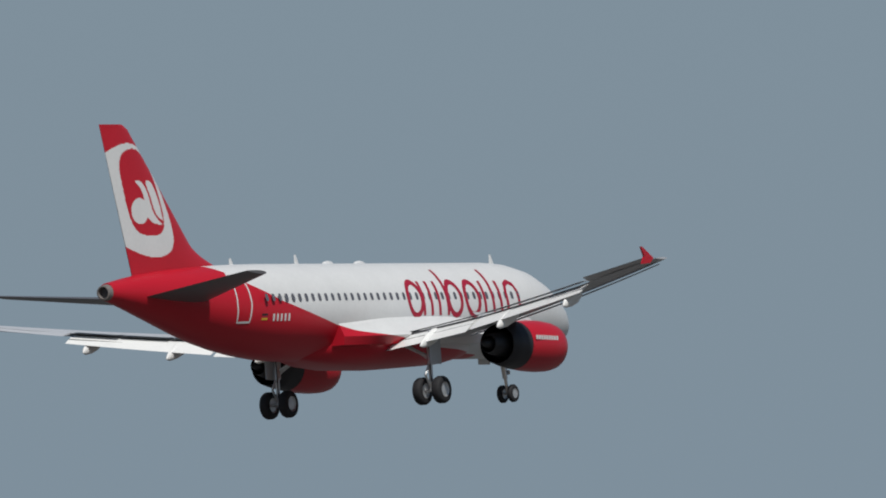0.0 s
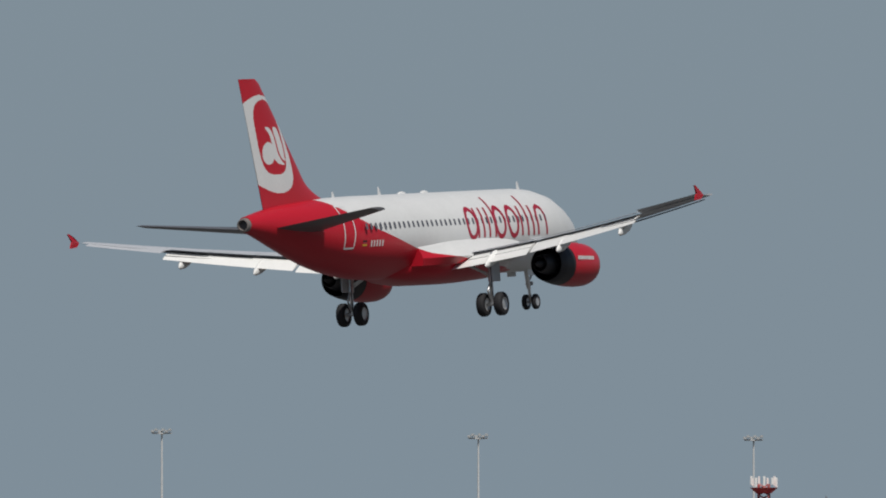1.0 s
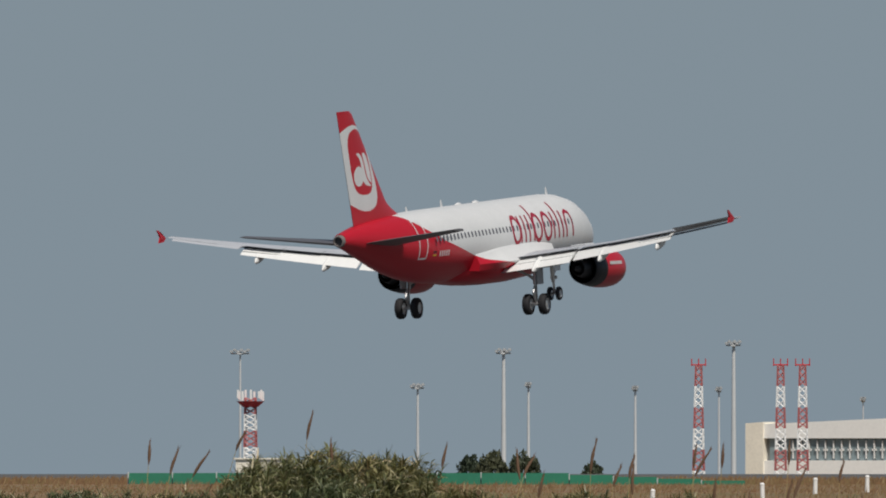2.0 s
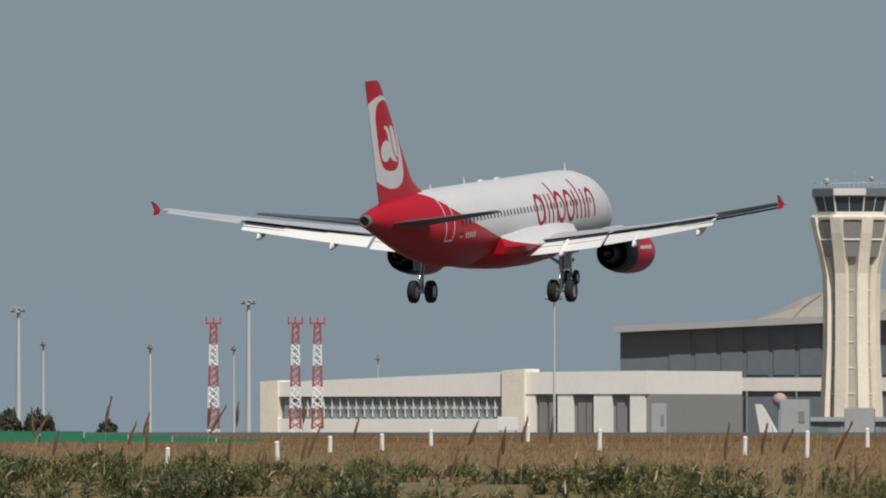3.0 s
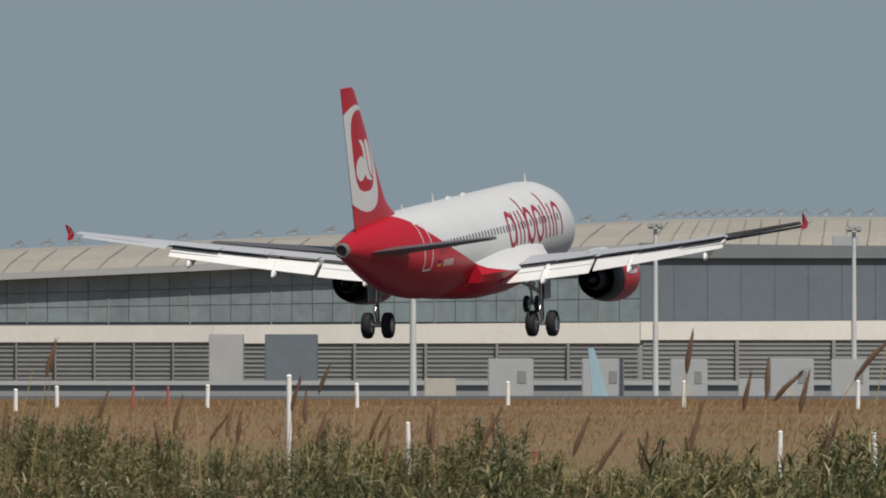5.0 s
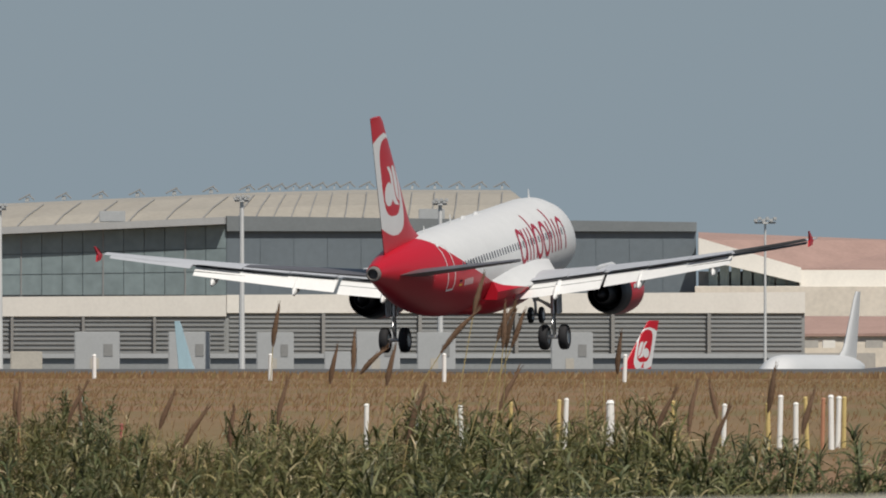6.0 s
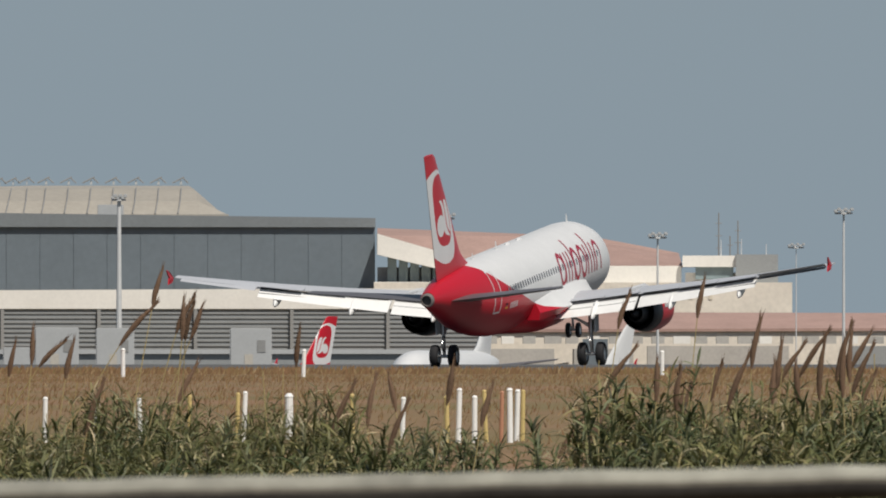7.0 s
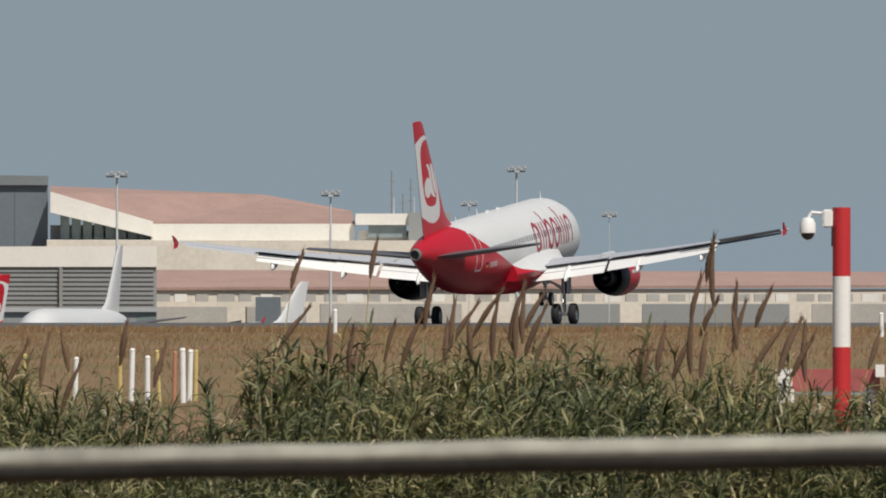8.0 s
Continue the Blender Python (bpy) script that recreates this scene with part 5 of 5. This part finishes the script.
# ---- pipe rail close to the eye ----
R2 = 25.0
t = thing("pipe_rail", "weathered pale pipe rail with a shaded underside put into its colour", "railing")
bm = bmesh.new()
rings = []
for k in range(241):
    a = -6500 + 9500 * k / 240
    e = -263 + (a - 775) * 0.0172
    c = spot(a, R2, level(e, R2) - 0.012 + 0.0008 * math.sin(a * 0.011) + 0.0005 * math.sin(a * 0.031))
    rr = 1 + 0.02 * math.sin(a * 0.017) + 0.015 * math.sin(a * 0.041)
    rings.append([c + Vector((0, math.cos(2 * math.pi * i / 24) * 0.024 * rr, math.sin(2 * math.pi * i / 24) * 0.028 * rr)) for i in range(24)])
loft(bm, rings)
# Shading from the lit top to the dark underside is put into the colours.
M_RAIL_LOW = mat("rail_side_shade", (0.13, 0.12, 0.095), 0.9, 0, 0.4, 3)
M_RAIL_DARK = mat("rail_underside_shade", (0.035, 0.032, 0.028), 0.95, 0, 0.4, 4)
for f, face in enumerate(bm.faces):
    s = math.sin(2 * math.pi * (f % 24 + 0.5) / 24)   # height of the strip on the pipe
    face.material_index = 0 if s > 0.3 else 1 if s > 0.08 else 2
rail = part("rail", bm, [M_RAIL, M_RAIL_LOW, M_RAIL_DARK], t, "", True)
for a in (-6480, 2980):
    bm = bmesh.new()
    rod(bm, spot(a, R2, ground_z(R2) - 0.1), spot(a, R2, level(-263 + (a - 775) * 0.0172, R2)), 0.035, seg=10)
    part("rail_post", bm, M_RAIL, t)

# ---- reeds ----
def blade(bm, root, direction, length, width, droop, rnd, seg=2):
    """A curved leaf blade."""
    side = direction.cross(Vector((0, 0, 1)))
    side = side.normalized() if side.length > 1e-3 else Vector((1, 0, 0))
    side = (side + Vector((0, 0, rnd.uniform(-0.6, 0.6)))).normalized()
    prev, p, d = None, Vector(root), direction.normalized()
    for k in range(seg + 1):
        f = k / seg
        w = width * (0.6 + 1.1 * f) * (1 - f) ** 0.7 + 0.0015
        cur = (bm.verts.new(p - side * w / 2), bm.verts.new(p + side * w / 2))
        if prev:
            bm.faces.new((prev[0], prev[1], cur[1], cur[0]))
        prev = cur
        d = (d + Vector((0, 0, -droop / seg))).normalized()
        p = p + d * length / seg


def reed_meshes(seed, stems=26, height=1.9, spread=0.42, big=0.95):
    """A clump of canes: leaves up each cane, arching out and down, and a tuft at its top."""
    rnd = random.Random(seed)
    stalk, leaf = bmesh.new(), bmesh.new()
    for s in range(stems):
        a, rr = rnd.uniform(0, 6.283), spread * math.sqrt(rnd.random())
        base = Vector((rr * math.cos(a), rr * math.sin(a), -0.15))
        h = height * (rnd.uniform(0.9, 1.0) if s < 3 else rnd.uniform(0.6, 0.92)) * (1 - 0.15 * rr / spread)
        lean = Vector((0.08 + rnd.gauss(0, 0.10), rnd.gauss(0, 0.10), 0)) + Vector((math.cos(a), math.sin(a), 0)) * 0.12 * rr / spread
        tip = base + Vector((0, 0, h + 0.15)) + lean * h
        rod(stalk, base, tip, 0.011, 0.005, 5)
        m = rnd.randint(24, 30)
        for k in range(m):
            f = 0.3 + 0.64 * (k + rnd.random()) / m
            an = k * 2.8 + rnd.uniform(-0.6, 0.6)
            d = Vector((math.cos(an), math.sin(an), 0.6 + 0.9 * f + rnd.uniform(-0.5, 0.4)))
            blade(leaf, base.lerp(tip, f), d, rnd.uniform(0.13, 0.27) * big, rnd.uniform(0.019, 0.034) * big, rnd.uniform(0.5, 2.5), rnd, 3)
        for k in range(rnd.randint(10, 14)):
            an = k * 2.4 + rnd.uniform(-0.5, 0.5)
            d = Vector((math.cos(an) * 0.8, math.sin(an) * 0.8, rnd.uniform(0.5, 2.4)))
            blade(leaf, base.lerp(tip, rnd.uniform(0.86, 1.0)), d, rnd.uniform(0.12, 0.24) * big, rnd.uniform(0.017, 0.03) * big, rnd.uniform(0.3, 2.0), rnd, 3)
    return mesh_of("stem_mass", stalk, M_STEM), mesh_of("foliage", leaf, M_REED)


# Sheet added to paint the gaps between the canes as dark as shade.
sheet("reed_bed", 60, 138, M_REED_GAPS, "dark sheet under the reeds with the shade between them in its colour", 0.04)
REEDS = [reed_meshes(s) for s in range(8)]
TALL_REEDS = [reed_meshes(20 + s, 34, 1.9, 0.62, 1.75) for s in range(5)]
TOPS_WEST = [(-4200, -60), (-3781, -45), (-3682, -28), (-3602, 20), (-3532, 30), (-3482, -14), (-3402, 30), (-3352, -24), (-3282, -45), (-3122, -62), (-3042, -56), (-2982, -75), (-2862, -44), (-2782, -74), (-2602, -64), (-2502, -84),
             (-2382, -82), (-2232, -74), (-2150, -60), (-1900, -84), (-1654, -70), (-1474, -42), (-1400, -46), (-1259, -78), (-1059, -98), (-939, -42), (-860, -78)]
TOPS_EAST = [(-784, -122), (-654, -74), (-480, -158), (-284, -74), (-150, -152), (-24, -44), (116, -64), (190, -140), (316, -50), (390, -98), (446, -188), (530, -84), (600, -178), (670, -190), (800, -195), (835, -95), (863, -32), (944, -46),
             (985, -100), (1083, -62), (1193, -78), (1300, -60), (1363, -22), (1430, -80), (1533, -100), (1653, -46), (1733, -95), (1813, -142), (1931, -76), (2300, -80)]
TOPS = TOPS_WEST + TOPS_EAST
BANK = [(-4200, 245), (-2500, 225), (-1500, 185), (-500, 160), (500, 146), (2300, 142)]
rnd = random.Random(11)
for row, (near, drop, step) in enumerate(((1.0, -4, 0.46), (0.96, 4, 0.5), (0.9, 26, 0.55), (0.83, 58, 0.6), (0.77, 96, 0.64))):
    a = -4150.0
    while a < 2250:
        r = max(114 + 4 * rnd.random(), lerp(BANK, a) * near + rnd.uniform(-3, 3))
        aa = a + rnd.uniform(-12, 12)
        west = a < -1900
        a += step * F / r * (1.35 if west else 1.0)
        top = lerp(TOPS, aa)
        el_ = top + (10 if west else 0) - drop * (0.4 if west else 0.75) - abs(rnd.gauss(0, 13)) + (12 if aa > -800 else 0) + (14 if 850 < aa < 1700 else 0) + (22 if west else 44 if row < 3 else 26) * noise.noise(Vector((aa * 0.024, row * 0.35, 0)))
        if 1690 < aa < 1935:
            el_ -= 30   # cut low before the barrier
        zt, zg = level(el_, r), ground_z(r) - 0.05
        sc = max(0.5, min(1.3, (zt - zg) / 1.6)) * rnd.uniform(0.94, 1.06)
        c = spot(aa, r, zt - 1.82 * sc)
        o = thing("reed_clump", "dense clump of green reeds with drooping leaves", "reeds", Matrix.Translation(c) @ pose(0, 0, 0, 0, 0, rnd.uniform(-50, 50)) @ Matrix.Scale(sc, 4), group="bank of reeds")
        for nm, me in zip(("stem_mass", "foliage"), TALL_REEDS[rnd.randrange(5)] if west else REEDS[rnd.randrange(8)]):
            q = tagged(new(nm, me), kind="stuff")
            q.parent = o

# dry flower heads over the reeds
def plume_meshes(seed):
    rnd = random.Random(seed)
    L = rnd.uniform(0.30, 0.50)
    bm = bmesh.new()
    bend = rnd.uniform(-0.03, 0.09)
    rings = []
    for k in range(9):
        f = k / 8
        w = 0.023 * math.sin(math.pi * (0.06 + 0.92 * f)) ** 0.9 * (1.15 - 0.5 * f) + 0.002
        c = Vector((bend * f * f, 0, L * f))
        rings.append([c + Vector((math.cos(2 * math.pi * i / 8) * w * rnd.uniform(0.85, 1.12), math.sin(2 * math.pi * i / 8) * w, 0)) for i in range(8)])
    loft(bm, rings)
    for k in range(40):
        f = rnd.random() * 0.9
        c = Vector((bend * f * f, 0, L * f))
        blade(bm, c, Vector((rnd.gauss(0.12, 0.2), rnd.gauss(0, 0.2), 1.6)), rnd.uniform(0.06, 0.12), 0.009, 0.2, rnd, 2)
    return mesh_of("plume", bm, M_PLUME), L


PLUMES = [plume_meshes(s) for s in range(6)]
bm = bmesh.new()
rod(bm, (0, 0, -1.0), (0, 0, 0.02), 0.006, 0.004, 5)
STEM = mesh_of("stem", bm, M_STALK)
TALL_PLUMES = [(54, 148), (96, 100), (106, 92), (112, 88), (-200, 18), (-160, 42), (-146, 36), (-100, 20), (-301, 90), (-4, 110), (121, 85), (878, 103), (1018, 128), (1114, 63), (1199, 53), (1264, 53), (1290, 20),
               (1585, 68), (1613, 138), (1626, 118), (1663, 48), (1700, 40), (-1434, 78), (-1426, 70), (-1844, -17), (-1114, -30), (-3544, 90), (-3305, 30), (-3042, 40), (-2857, 30), (-2810, 30), (-2692, 35), (-2602, 0)]
rnd = random.Random(5)
for k in range(len(TALL_PLUMES) + 100):   # the tallest stand alone, the rest at random
    k -= len(TALL_PLUMES)
    east = k >= 52 or (k < 0 and TALL_PLUMES[k][0] > -700)
    a = rnd.choice((rnd.uniform(-750, 2050), rnd.gauss(1150, 330), rnd.gauss(1650, 120))) if east else rnd.uniform(-3950, -600)
    el_ = max(-120, lerp(TOPS, a)) + (rnd.uniform(20, 105) if east else rnd.uniform(0, 85))
    if k < 0:
        a, el_ = TALL_PLUMES[k]
    r = lerp(BANK, a) * rnd.uniform(0.9, 1.03)
    z = level(el_, r)
    me, L = PLUMES[rnd.randrange(6)]
    lean = rnd.gauss(9, 10)
    o = thing("dry_reed", "tall dry reed with a brown feathery flower head", "reed", Matrix.Translation(spot(a, r, z - L * (1.15 if east else 1.0))) @ pose(0, 0, 0, rnd.gauss(0, 6), lean, 0) @ Matrix.Scale(1.15 if east else 1.0, 4), group="dry reeds")
    q = new("plume", me)
    q.parent = o
    q = new("stem", STEM)
    q.parent = o
    q.matrix_basis = Matrix.Diagonal((1, 1, max(0.5, z - L - ground_z(r) + 0.1), 1))

# bare straw stalks among the reeds
for k in range(60):
    a = rnd.uniform(-2400, 2100)
    r = lerp(BANK, a) * rnd.uniform(0.9, 1.08)
    z = level(lerp(TOPS, a) + rnd.uniform(-5, 70), r)
    o = thing("dry_stalk", "thin bare straw stalk among the reeds", "stalk", Matrix.Translation(spot(a, r, z)) @ pose(0, 0, 0, rnd.gauss(0, 5), rnd.gauss(4, 9), 0), group="dry stalks")
    q = new("stem", STEM)
    q.parent = o
    q.matrix_basis = Matrix.Diagonal((1.2, 1.2, max(0.5, z - ground_z(r) + 0.1), 1))

# rough grass on the field
rnd = random.Random(8)
verts, faces = [], []
for k in range(26000):
    a, r = rnd.uniform(-4300, 2350), 160 + 260 * rnd.random() ** 1.6
    p = spot(a, r, ground_z(r) - 0.03)
    h, w, lx, an = rnd.uniform(0.05, 0.16) + 0.16 * max(0, noise.noise(p * 0.35)), rnd.uniform(0.006, 0.016), rnd.gauss(0.03, 0.06), rnd.uniform(-0.6, 0.6)
    s = Vector((math.cos(an), math.sin(an), 0)) * w
    i = len(verts)
    verts += [p - s, p + s, p + Vector((lx, 0, h))]
    faces.append((i, i + 1, i + 2))
for k in range(22000):
    a, r = rnd.uniform(-4300, 2350), 400 + 200 * rnd.random()
    p = spot(a, r, ground_z(r) - 0.08)
    h, w, lx = rnd.uniform(0.09, 0.14) + 0.2 * max(0, noise.noise(p * 0.11)), rnd.uniform(0.01, 0.03), rnd.gauss(0.05, 0.08)
    i = len(verts)
    verts += [p - Vector((w, 0, 0)), p + Vector((w, 0, 0)), p + Vector((lx, 0, h))]
    faces.append((i, i + 1, i + 2))
for k in range(14000):   # ragged edge of the grass along the runway
    a, r = rnd.uniform(-4300, 2350), 560 + 38 * rnd.random()
    p = spot(a, r, ground_z(r) - 0.08)
    h, w, lx = 0.20 + 0.12 * rnd.random() + 0.14 * max(0, noise.noise(p * 0.2)), rnd.uniform(0.03, 0.08), rnd.gauss(0.05, 0.1)
    i = len(verts)
    verts += [p - Vector((w, 0, 0)), p + Vector((w, 0, 0)), p + Vector((lx, 0, h))]
    faces.append((i, i + 1, i + 2))
me = bpy.data.meshes.new("field_grass")
me.from_pydata([tuple(v) for v in verts], [], faces)
me.materials.append(leaf_material("straw", [(0.0, (0.19, 0.125, 0.078)), (0.5, (0.30, 0.20, 0.125)), (0.8, (0.25, 0.205, 0.11)), (1.0, (0.44, 0.35, 0.235))]))
tagged(new("field_grass", me), "rough dry straw-coloured grass on the field", "grass", kind="stuff")


# ---- what moves ----
def motions():
    walk(airliner, [(t, pose(x, y, z, rx, ry, rz)) for t, x, y, z, rx, ry, rz in FLIGHT])
    # the taxiing airliner rolls along the apron at an even pace
    rows = []
    for k in range(9):
        rows.append((float(k), by_fin(734 - 79 * (k - 6), 1406, -1.21, 255)))
    walk(taxiing, rows)


motions()
